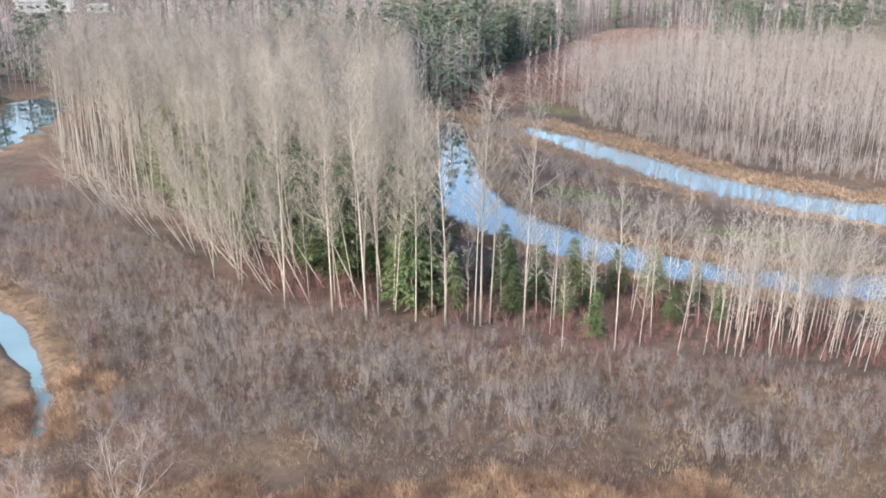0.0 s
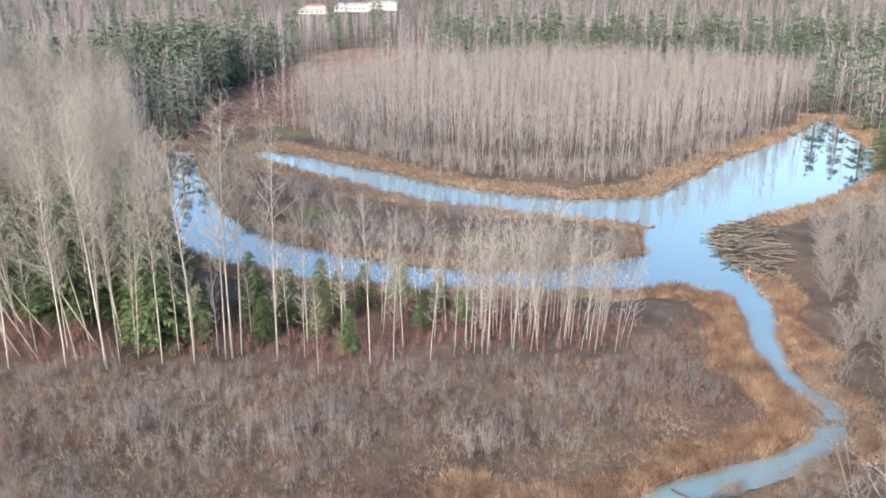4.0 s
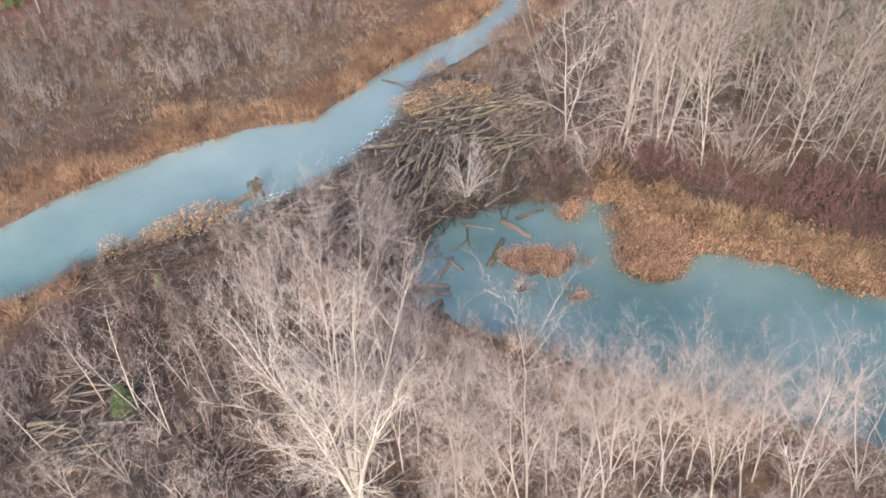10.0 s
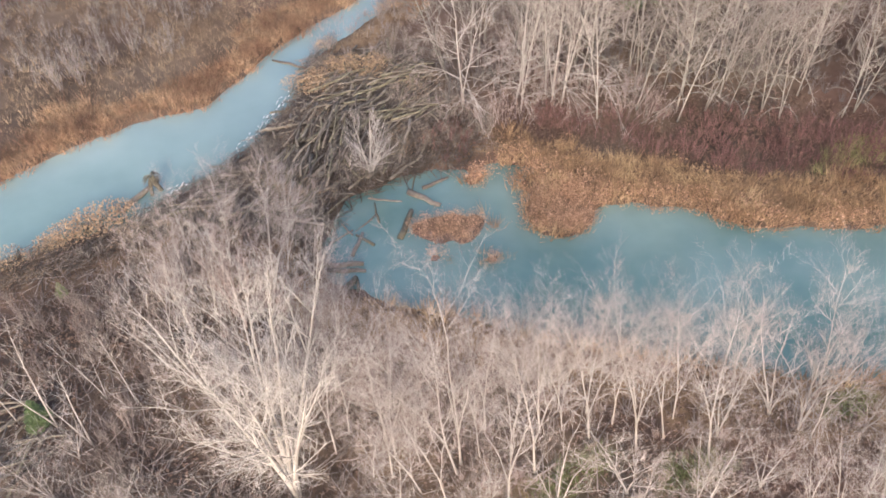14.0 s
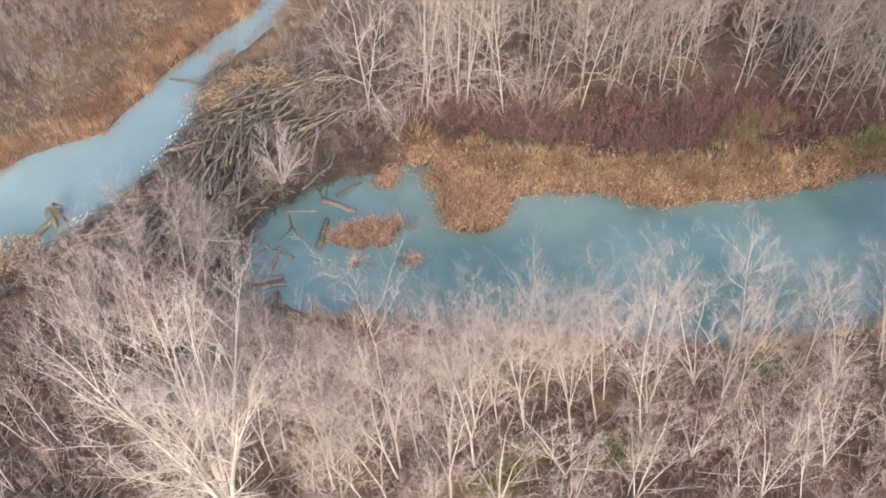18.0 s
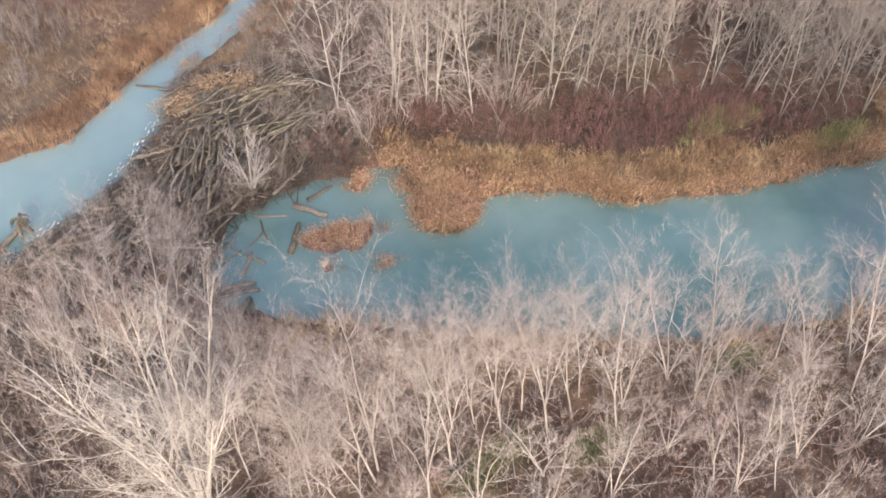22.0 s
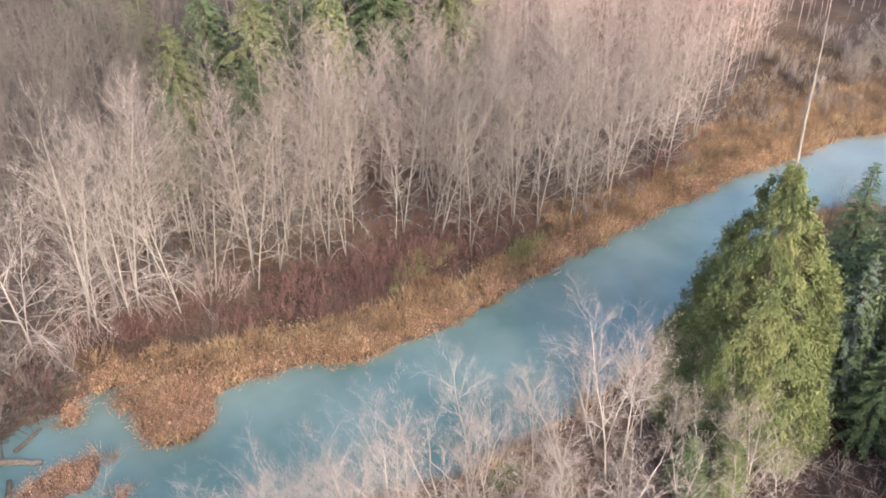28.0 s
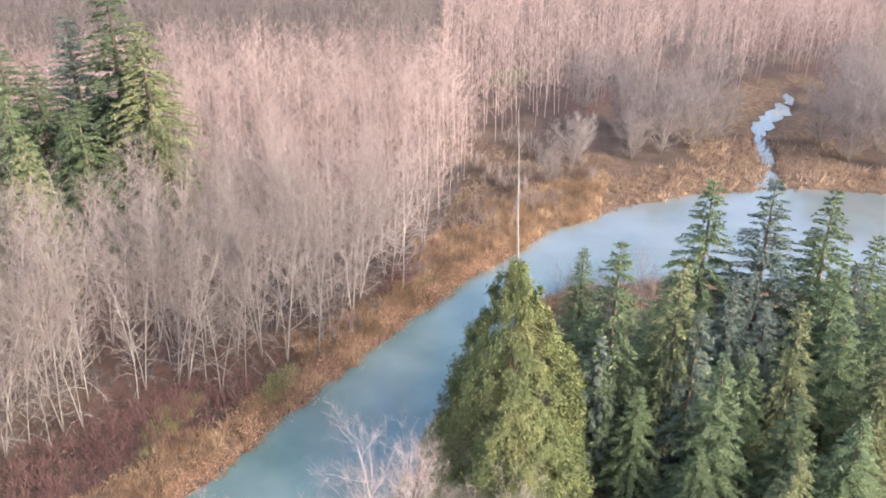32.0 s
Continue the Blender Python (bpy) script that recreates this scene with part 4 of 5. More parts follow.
# cottonwoods of the tongue of land and the wood behind
WEST_WOOD = [(-120, 101), (-106, 102), (-85, 90), (-69, 80), (-54, 75.5), (-42, 78), (-37, 79), (-44, 92), (-53, 108), (-66, 128), (-82, 156), (-94, 178), (-120, 190), (-165, 165), (-150, 130)]
TALL = [(-32.9, 81.1, 28.2), (-33.5, 80.7, 22.1), (-27.8, 80.9, 26.5), (-35.9, 78.3, 24.9), (-39.8, 78.9, 21.0), (-44.2, 82.2, 15), (-22.7, 78.3, 10.5), (-17.9, 81.5, 18.1), (-48.5, 75.4, 25.2),
        (-63.4, 78.5, 21.3), (-68.9, 80, 25.3), (-42.6, 79.2, 16.6), (-36, 78.7, 11.5), (-44.7, 76.4, 29), (-55, 75.5, 29), (-32.2, 82, 24), (-26, 86, 18), (-22, 88, 17)]
for i, (x, y, h) in enumerate(TALL):
    cottonwood.put(i, x, y, h, i * 77, (R.normal(0, 2), R.normal(0, 2)))
px, py = spread(R, -165, -30, 74, 190, 3.5)
ok = inside(WEST_WOOD, px, py) & (shore(px, py) > 1.5)
px, py = px[ok], py[ok]
order = np.argsort(np.hypot(px + 20, py))
far_c = order[190:]
for i in order[:190]:
    edge = py[i] < 84 - 0.28 * (px[i] + 50)
    cottonwood.put(i, px[i], py[i], R.uniform(19, 27.5) * (0.72 if edge else 1), R.uniform(0, 360), (R.normal(0, 2.5) - (abs(R.normal(12, 8)) if edge and px[i] < -46 else 1.5), R.normal(0, 3)))


for i in range(30):
    f = (i + R.uniform(0, 1)) / 30
    x, y = -114 + 62 * f, 100.5 - 25 * f + R.uniform(-1.5, 3)
    cottonwood.put(i, x, y, R.uniform(8.5, 14.5), R.uniform(0, 360), (R.normal(-26, 9), R.normal(12, 6)), label="leaning leafless cottonwood sapling at the edge of the wood", wide=1.4)


def stand(name, protos, x, y, h_lo, h_hi, base_h, mats, label, lean=0.04):
    n = len(x)
    scatter(name, protos, x, y, height(x, y), R.uniform(h_lo, h_hi, n) / base_h, R.uniform(0, 6.28, n), mats, label, "woodland", lean, R)


mid_cotton = [slim_tree(200 + i, 24, 0.12, 28, 11, 0.46, 0.15, 48, 0.0135) for i in range(4)]
stand("far_cottonwoods", mid_cotton, px[far_c], py[far_c], 20, 28, 24, [bark_cream, twig_tan], "dense leafless cottonwood wood with pale trunks")

# alders beside the oxbow
ROW = [(-10, 84), (1, 86.5), (9.5, 88.2), (11, 92), (3, 98), (-8, 98)]
px, py = spread(R, -12, 12, 83, 99, 1.75)
ok = inside(ROW, px, py)
for i, (x, y) in enumerate(zip(px[ok], py[ok])):
    row_alder.put(i, x, y, R.uniform(11, 16.5) - max(0, x) * 0.25, R.uniform(0, 360), (R.normal(2.0, 3.0) + 0.5 * max(0, x), R.normal(0, 2)))
px, py = spread(R, -34, -10, 83, 100, 4.6)
for i, (x, y) in enumerate(zip(px, py)):
    if shore(np.array([x]), np.array([y]))[0] > 3:
        row_alder.put(i, x, y, R.uniform(11, 17.5), R.uniform(0, 360), (R.normal(0, 3), R.normal(0, 3)))
for i, (x, y, h) in enumerate([(-20.9, 84.3, 5.2), (-17.6, 97.9, 7.0), (-12.7, 97.9, 5.5), (-29.5, 91, 7.5), (-38.2, 85, 6.8), (-24, 93, 6.5), (-34, 92, 7), (-27, 96, 7), (-9.5, 95, 4.5), (-31, 86, 5.5), (-22, 98, 6),
                               (-36, 96, 7.5), (-41, 90, 8), (-46, 88, 9), (-52, 92, 10), (-58, 90, 9), (-64, 95, 11), (-70, 98, 10), (-78, 102, 12), (-86, 108, 11), (-55, 100, 9), (-47, 98, 9), (-95, 112, 12), (-72, 90, 8),
                               (-14, 92, 4.5), (-25.5, 88.5, 5), (-98, 110, 9), (-90, 104, 9), (-82, 100, 10), (-74, 96, 8), (-66, 92, 8), (-58, 88, 7)]):
    young_conifer.put(i, x, y, h, i * 50, wide=1.15)

for i in range(170):
    x = R.uniform(-108, -42)
    y = 83 - 0.42 * (x + 45) + R.uniform(0, 24)
    if inside(WEST_WOOD, np.array([x]), np.array([y]))[0]:
        young_conifer.put(i, x, y, R.uniform(8, 16), i * 50, wide=1.1)

# the east wood
EAST_WOOD = [(22, 54), (20.5, 47.8), (27, 45.4), (31.5, 44.2), (35.5, 41.4), (43, 38), (50.5, 31.2), (57.8, 25.6), (69.5, 22.4), (83, 22.8), (109, 23.5), (150, 40), (220, 60), (220, 260), (110, 250), (85, 212), (75, 182), (60, 163),
             (52, 130), (42, 124), (36, 112), (32, 92), (34, 80), (34, 74), (28, 64)]
px, py = spread(R, 20, 220, 22, 260, 2.75)
EAST_CONIFERS = [(56.4, 59.5, 15.5, 4), (72, 47, 13.5, 4), (66.9, 60.2, 15.6, 2), (74.1, 59.4, 13, 1), (76.5, 64.4, 17, 0), (80, 56.7, 25, 0), (76.5, 51.1, 22, 4), (76.1, 68, 19.2, 1), (82.2, 63.8, 21, 3), (62, 62, 14, 2),
                                  (50, 64, 12, 4), (58, 68, 14, 0), (64, 98, 13, 0), (72, 110, 14, 1), (60, 82, 12, 4), (44, 58, 9, 0), (52, 56, 10, 2), (61, 54, 15, 4), (69, 54, 16, 0)]
for i, (x, y, h, k) in enumerate(EAST_CONIFERS):
    spruce.put(k, x, y, h * 1.08, i * 43, wide=1.35)
ok = inside(EAST_WOOD, px, py) & (shore(px, py) > 1.2)
for x, y, h, k in EAST_CONIFERS:
    # room for each conifer, also on the side towards the water
    ok &= (np.hypot(px - x, py - y) > 3.2) & (np.hypot(px - 0.94 * x, py - 0.94 * y) > 2.6)
WILLOWS = [(44, 121, 13), (36.5, 81, 5.5), (38.5, 100, 7.5), (52, 140, 8), (35, 90, 5)]
willow = Kind([thing_from("willow_tree", *bare_tree(130 + i, 9, 0.05, 72, 6, 9, lo=0.05, reach=0.34, rise=60, wander=0.03, twig_r=0.0125, sides=5, forks=5, crown_top=0.6, taper=0.62, fork_lean=0.36), bark_grey, twig_willow,
                          "rounded leafless grey-pink willow beside the stream", "tree", "willows by the stream and the pond") for i in range(3)], 9)
for i, (x, y, h) in enumerate([(44, 122, 11), (38, 116, 9), (50, 128, 10.5), (52, 118, 10), (41, 128, 8), (45, 113, 9.5), (39.5, 102, 9), (37, 96, 8), (44, 104, 9.5), (35.5, 86, 8.5), (37.5, 80.5, 9.5), (41, 92, 10), (42, 84, 10), (53, 138, 9), (47, 136, 8),
                               (57, 144, 9), (60, 134, 10), (34.2, 76.5, 6), (33.5, 92, 6), (56, 124, 11), (36.4, 108, 7)]):
    willow.put(i, x, y, h, i * 71, wide=1.1)
for x, y, q in WILLOWS:
    ok &= np.hypot(px - x, py - y) > q
px, py = px[ok], py[ok]
order = np.argsort(np.hypot(px - 5, py - 10))
for i in order[:215]:
    front = shore(px[i:i + 1], py[i:i + 1])[0] < 9
    kind = front_alder if front and px[i] < 37 and py[i] < 55 else north_alder if py[i] > 0.62 * px[i] + 31 else edge_alder if polyline_distance([POND], px[i:i + 1], py[i:i + 1])[0] < 15 and px[i] < 66 else wood_alder
    kind.put(i, px[i], py[i], R.uniform(10.5, 15.5) + (2.5 if px[i] < 38 else 0), R.uniform(0, 360), (R.normal(-11 if px[i] < 25 else 3 if px[i] > 38 else 0, 5), R.normal(0, 5)))
rest = order[215:]
near_rest = rest[(np.hypot(px[rest], py[rest]) < 150) & (py[rest] > 0.9 * px[rest])]
south_rest = rest[(np.hypot(px[rest], py[rest]) < 150) & (py[rest] <= 0.9 * px[rest])]
far_rest = rest[np.hypot(px[rest], py[rest]) >= 150]
mid_alder = [slim_tree(220 + i, 15, 0.085, 26, 4, 0.12, 0.2, 45, 0.016) for i in range(5)]
thin_alder = [slim_tree(230 + i, 13, 0.05, 11, 4, 0.34, 0.16, 56, 0.028) for i in range(5)]
stand("alder_wood", mid_alder, px[near_rest], py[near_rest], 12, 17, 15, [bark_dusk, twig_grey], "dense leafless alder wood with greyish pink twigs")
stand("pink_alder_wood", [slim_tree(224 + i, 15, 0.06, 28, 8, 0.2, 0.22, 42, 0.013) for i in range(5)], px[south_rest], py[south_rest], 9, 14.5, 15, [twig_rose, twig_salmon], "dense leafless alder wood with pink twigs")
stand("far_alder_wood", thin_alder, px[far_rest], py[far_rest], 12, 18, 13, [bark_dusk, twig_dusk], "distant leafless wood with grey twigs")
for i, (x, y, h, k) in enumerate([(96.1, 221.8, 19, 0), (95.2, 203.5, 17, 1), (92, 215, 21, 2), (97, 205, 20, 0), (102, 212, 22, 1), (108, 200, 20, 3), (104, 219, 17, 2), (114, 208, 23, 0), (120, 198, 21, 1), (90, 228, 22, 0), (98, 232, 22, 2),
                                  (106, 226, 21, 1), (112, 232, 20, 3), (128, 205, 22, 2), (136, 190, 20, 0), (112, 192, 18, 4), (124, 186, 19, 0), (100, 192, 17, 2), (72, 188, 19, 2), (79, 194, 22, 1), (86, 199, 25, 0), (76, 182, 20, 1), (84, 188, 23, 2), (93, 195, 24, 0),
                                  (101, 201, 25, 1), (89, 206, 26, 2), (81, 203, 24, 0), (110, 198, 24, 2), (118, 204, 25, 0), (97, 186, 21, 1), (106, 190, 22, 0), (116, 190, 23, 2), (88, 180, 18, 0)]):
    spruce.put(k, x, y, h, i * 43, wide=1.4)

# woods east of the pond
POND_WOOD = [(118, 34), (150, 38), (220, 58), (300, 60), (300, -120), (150, -64), (136, -44), (156, -32), (174, -24), (154, -9), (138, 14), (118, 22)]
px, py = spread(R, 108, 300, -120, 62, 3.0)
ok = inside(POND_WOOD, px, py) & (shore(px, py) > 5)
stand("pond_alder_wood", [slim_tree(225 + i, 13, 0.065, 12, 4, 0.25, 0.22, 46, 0.024) for i in range(4)], px[ok], py[ok], 8, 13, 13, [twig_pink, twig_salmon], "leafless pinkish alder wood behind the pond")

# the round young wood beyond the oxbow
ROUND_WOOD = [(-72, 232), (-55, 202), (-38, 187), (-21, 174), (-4, 171), (11, 171), (21, 179), (39, 202), (55, 230), (72, 264), (95, 320), (60, 370), (0, 385), (-60, 345), (-85, 290)]
px, py = spread(R, -90, 100, 165, 390, 3.2)
ok = inside(ROUND_WOOD, px, py) & (shore(px, py) > 2.5)
px, py = px[ok], py[ok]
young_alder = [slim_tree(260 + i, 13, 0.055, 13, 8, 0.32, 0.15, 56, 0.019) for i in range(5)]
stand("young_alder_wood", young_alder, px, py, 10.5, 14.5, 13, [bark_grey, twig_mist], "dense young leafless alder wood with thin pale stems")

# ---- far woods, brush, reeds ----
px, py = [], []
for rr in np.geomspace(230, 1500, 110):
    n = int(radians(110) * rr / (rr * 0.0185))
    a = radians(-62) + radians(110) * (np.arange(n) + R.uniform(0, 1, n)) / n
    q = rr * R.uniform(0.985, 1.015, n)
    px.append(q * np.sin(a)), py.append(q * np.cos(a))
px, py = np.concatenate(px), np.concatenate(py)
MEADOW = [(-90, 200), (-112, 300), (-118, 460), (-60, 620), (-75, 400), (-72, 300), (-66, 232)]
FIELD = [(-330, 760), (-120, 760), (-120, 1010), (-330, 1010)]
FIELD_WEST = [(-400, 320), (-345, 360), (-420, 450), (-520, 440), (-500, 380)]
ok = ~inside(MEADOW, px, py) & ~inside(ROUND_WOOD, px, py) & ~inside(FIELD, px, py) & ~inside(FIELD_WEST, px, py) & (shore(px, py) > 3) & ~inside(EAST_WOOD, px, py) & ~inside(WEST_WOOD, px, py)
px, py = px[ok], py[ok]
dice = R.uniform(0, 1, len(px))
DARK_WEST = [(-165, 235), (-108, 250), (-100, 330), (-120, 400), (-190, 360)]
DARK_NORTH = [(-50, 395), (60, 384), (120, 335), (175, 330), (150, 430), (40, 480), (-70, 470)]
green = np.where(inside(DARK_WEST, px, py) | inside(DARK_NORTH, px, py), dice < 0.6, dice < 0.07 + 0.15 * (wave(px, py, 90, 2.0) > 0.5))


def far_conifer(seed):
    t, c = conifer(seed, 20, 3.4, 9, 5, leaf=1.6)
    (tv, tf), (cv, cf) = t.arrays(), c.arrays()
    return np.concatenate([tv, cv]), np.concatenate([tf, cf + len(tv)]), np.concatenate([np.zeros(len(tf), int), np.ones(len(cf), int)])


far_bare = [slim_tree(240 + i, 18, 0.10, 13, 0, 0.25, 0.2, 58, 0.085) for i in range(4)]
# trunks and twigs share the colour that haze has paled
stand("distant_wood", far_bare, px[~green], py[~green], 13, 20, 18, [twig_hazed, twig_hazed], "distant leafless grey-brown woodland")
stand("distant_conifers", [far_conifer(250 + i) for i in range(3)], px[green], py[green], 15, 24, 20, [bark_brown, needle_hazed], "distant dark green conifers among bare woods", 0.0)


def brush(name, mask, gap, box, h_lo, h_hi, protos, mat, label):
    x, y = spread(R, *box, gap)
    k = mask(x, y)
    x, y = x[k], y[k]
    n = len(x)
    scatter(name, protos, x, y, height(x, y), R.uniform(h_lo, h_hi, n) * (0.9 + 0.3 * wave(x, y, 5.5, 13.0)), R.uniform(0, 6.28, n), [mat], label, "brush", 0.06, R)


shrubs = [shrub_form(300 + i, 9, 1.0, 0.38, 10, 0.0036) for i in range(5)]
bold_shrubs = [shrub_form(305 + i, 12, 1.0, 0.4, 4, 0.011) for i in range(4)]
near_shrubs = [shrub_form(320 + i, 12, 1.0, 0.5, 7, 0.0075) for i in range(5)]
SCRUB = [(-130, 98), (-106, 100), (-85, 88), (-69, 78), (-54, 74), (-42, 77), (-20, 80), (9, 86), (16, 100), (21, 105), (23, 90), (22, 78), (12, 70), (5, 65), (-12, 61), (-25, 55), (-45, 46), (-70, 50), (-80, 64), (-110, 75), (-140, 85)]
brush("grey_brush", lambda x, y: inside(SCRUB, x, y) & (polyline_distance([MAIN], x, y) > 8.5 + 2.5 * wave(x, y, 6, 2.0)) & (shore(x, y) > 3) & (wave(x, y, 9, 9.0) > -0.75), 1.25, (-140, 25, 45, 106), 1.2, 3.0, shrubs, shrub_grey, "dense grey-purple leafless brush")
brush("red_brush", lambda x, y: inside(SCRUB, x, y) & (shore(x, y) > 3.5) & ((wave(x, y, 8, 12.0) > 0.5) | ((y > 74 + 0.12 * (x + 40)) & (x > -60))), 1.3, (-140, 25, 45, 106), 1.0, 2.2, shrubs, shrub_red, "low dark red leafless brush")
FOOT = [(-115, 106), (-85, 93), (-69, 83), (-54, 77), (-42, 79.5), (-20, 82), (9, 88.5), (12, 98), (-8, 101), (-36, 98), (-60, 99), (-85, 110)]
brush("wood_foot_brush", lambda x, y: inside(FOOT, x, y) & (shore(x, y) > 2), 1.35, (-118, 14, 74, 112), 0.9, 2.4, bold_shrubs, shrub_red, "dark red brush at the foot of the wood")
UNDER = EAST_WOOD[:1] + EAST_WOOD[1:11] + [(109, 34), (83, 34), (66, 38), (52, 48), (38, 54), (28, 58)]
NORTH_BANK = [(21, 44.5), (26, 42.0), (31, 39.5), (38, 34), (48, 29.5), (60, 25.4), (75, 21.8), (84, 22), (70, 27), (60, 31), (52, 37), (44, 44), (30, 50), (21, 50)]
brush("wood_floor_brush", lambda x, y: inside(UNDER, x, y) & ~inside(NORTH_BANK, x, y), 1.2, (20, 112, 20, 60), 0.9, 2.4, bold_shrubs, twig_grey, "dark grey-brown brush below the bare trees")
brush("wood_edge_sprouts", lambda x, y: inside(UNDER, x, y) & (x < 37) & (shore(x, y) > 3) & (wave(x, y, 4, 14.0) > -0.2), 1.6, (20, 112, 20, 60), 2.4, 4.6, [shrub_form(340 + i, 9, 1.0, 0.5, 9, 0.0042) for i in range(5)], twig_pink, "pale arching alder sprouts at the foot of the wood")
brush("bank_brush", lambda x, y: inside(NORTH_BANK, x, y) & ~inside(EAST_WOOD, x - 1.0, y - 2.0) & (x > 27) & (shore(x, y) > 4.6 + wave(x, y, 3, 8.0)) & (wave(x, y, 3.5, 4.0) > -0.25 - 0.5 * (x > 36)), 0.7, (20, 112, 20, 60), 0.7, 1.7, near_shrubs, shrub_red, "dark red brush along the pond bank below the wood")
RIM = ROUND_WOOD[:9] + [(62, 270), (44, 240), (30, 212), (15, 192), (2, 184), (-18, 188), (-34, 200), (-50, 216), (-64, 244)]
brush("rim_brush", lambda x, y: inside(RIM, x, y) & (shore(x, y) > 2.5), 2.3, (-76, 75, 168, 275), 2.2, 5.0, shrubs, twig_mist, "pinkish leafless brush at the rim of the young wood")
TONGUE = [(14, 122), (12, 142), (-6, 146), (-22, 149), (-38, 160), (-58, 178), (-74, 190), (-72, 170), (-60, 150), (-48, 133), (-30, 121), (-10, 118)]
brush("tongue_brush", lambda x, y: inside(TONGUE, x, y) & (wave(x, y, 14, 3.0) > -0.1) & (np.hypot((x + 38) / 12, (y - 138) / 6) > 1), 1.7, (-76, 16, 116, 192), 1.6, 3.4, shrubs, shrub_grey, "low grey brush between the oxbow arms")
POND_WILLOWS = [(121, -1, 10), (124, 3.5, 9.5), (125, -5.5, 10), (118, 3, 7.5), (129, -1, 11.5), (128, -8.5, 9), (133, 5, 11), (125, -26.5, 12), (131, -23.5, 10), (131, -31, 13), (124, -32, 11), (138, -28, 14), (137, -36, 13),
                (112.5, 10.5, 7.5), (105, 12.5, 5.5), (140, 12, 11), (146, 5, 11), (150, -8, 11), (150, -30, 13), (146, -40, 13), (118, 10, 6), (138, -4, 9), (158, -3, 12), (162, -36, 13)]
for i, (x, y, h) in enumerate(POND_WILLOWS):
    willow.put(i, x, y, h, i * 71, wide=1.35, label="rounded leafless grey-violet willow beside the far pond")
HEAP = [(-16, 31), (-12.5, 35.5), (-9, 33), (-10, 29.5), (-14, 29)]
NEAR_SCRUB = [(-28, 22), (-24, 36), (-18, 41), (-6, 46), (3, 46.5), (8, 45), (9, 39), (8.5, 33), (12, 29), (18, 26), (24, 22), (30, 18), (40, 14.5), (50, 12), (60, 8), (40, -10), (20, 8), (0, 16)]
def clear_of_grass(x, y):
    return np.all([np.hypot((x - a) / p, (y - b) / q) > 1.15 for a, b, p, q in GREEN[4:7]], axis=0)


brush("near_brush", lambda x, y: inside(NEAR_SCRUB, x, y) & ((x < 6) | (y > 27)) & ~inside(HEAP, x, y) & (shore(x, y) > 0.8 + 1.8 * (y > 38)) & (np.hypot(x - 15, y - 18.4) > 2.6) & (shore(x, y) > 5.0 * (x < 1) * (y > 36)) & (np.hypot(x - 40.3, y - 12.3) > 3) & clear_of_grass(x, y) & (wave(x, y, 4, 7.0) > -0.35 - 0.7 * (y < 25) * (x < 12)) & (np.hypot(x + 12, y - 32) > 3.4), 1.0, (-28, 60, -10, 47), 0.8, 2.2, near_shrubs, twig_wood, "tangled grey-brown leafless brush on the near bank")
brush("near_brush", lambda x, y: inside(NEAR_SCRUB, x, y) & (x >= 6) & (y <= 27) & ~inside(HEAP, x, y) & (shore(x, y) > 0.8 + 1.8 * (y > 38)) & (np.hypot(x - 15, y - 18.4) > 2.6) & (shore(x, y) > 5.0 * (x < 1) * (y > 36)) & (np.hypot(x - 40.3, y - 12.3) > 3) & clear_of_grass(x, y) & (wave(x, y, 4, 7.0) > -0.35 - 0.7 * (y < 25) * (x < 12)) & (np.hypot(x + 12, y - 32) > 3.4), 1.2, (-28, 60, -10, 47), 0.6, 1.5, near_shrubs, twig_pink, "tangled pinkish leafless brush on the near bank")
tall_shrubs = [shrub_form(330 + i, 10, 1.0, 0.26, 9, 0.0035) for i in range(5)]
brush("alder_thicket", lambda x, y: inside([(-22, 26), (-18, 39), (-5, 44.5), (4, 44), (8, 41), (7.5, 34), (4, 28), (-8, 24)], x, y) & (shore(x, y) > 5.7) & (x < 1) & (np.hypot(x + 12, y - 32) > 6) & (np.hypot(x - 0.5, y - 27) > 6.5), 2.1, (-24, 10, 22, 46), 2.8, 5.0, tall_shrubs, twig_wood, "pinkish thicket of thin alder stems")
brush("alder_thicket", lambda x, y: inside([(-22, 26), (-18, 39), (-5, 44.5), (4, 44), (8, 41), (7.5, 34), (4, 28), (-8, 24)], x, y) & (shore(x, y) > 3.2) & (x >= 1) & (np.hypot(x + 12, y - 32) > 6) & (np.hypot(x - 0.5, y - 27) > 6.5), 2.1, (-24, 10, 22, 46), 2.8, 5.0, tall_shrubs, twig_pink, "pinkish thicket of thin alder stems")

reeds = [tuft_form(400 + i, 13, 1.0, 0.7, 0.024) for i in range(5)]


def reedy(x, y):
    d = shore(x, y)
    keep = (d > -0.35) & (d < reed_width(x, y)) & ~inside(DAM, x, y) & ~inside(DAM_NORTH, x, y) & ~inside(DAM_FRONT, x, y) & ~inside(NEAR_SCRUB, x, y) & (np.hypot(x - 11, y - 41) > 7) & (np.hypot(x - 20, y - 47.5) > 4.6) & ~inside([(9, 55), (12, 62), (17, 67), (24, 66), (24, 50)], x, y) & (np.hypot(x - 24.3, y - 36.2) > 1.5) & (np.hypot(x - 16.7, y - 38) > 2.6)
    return keep


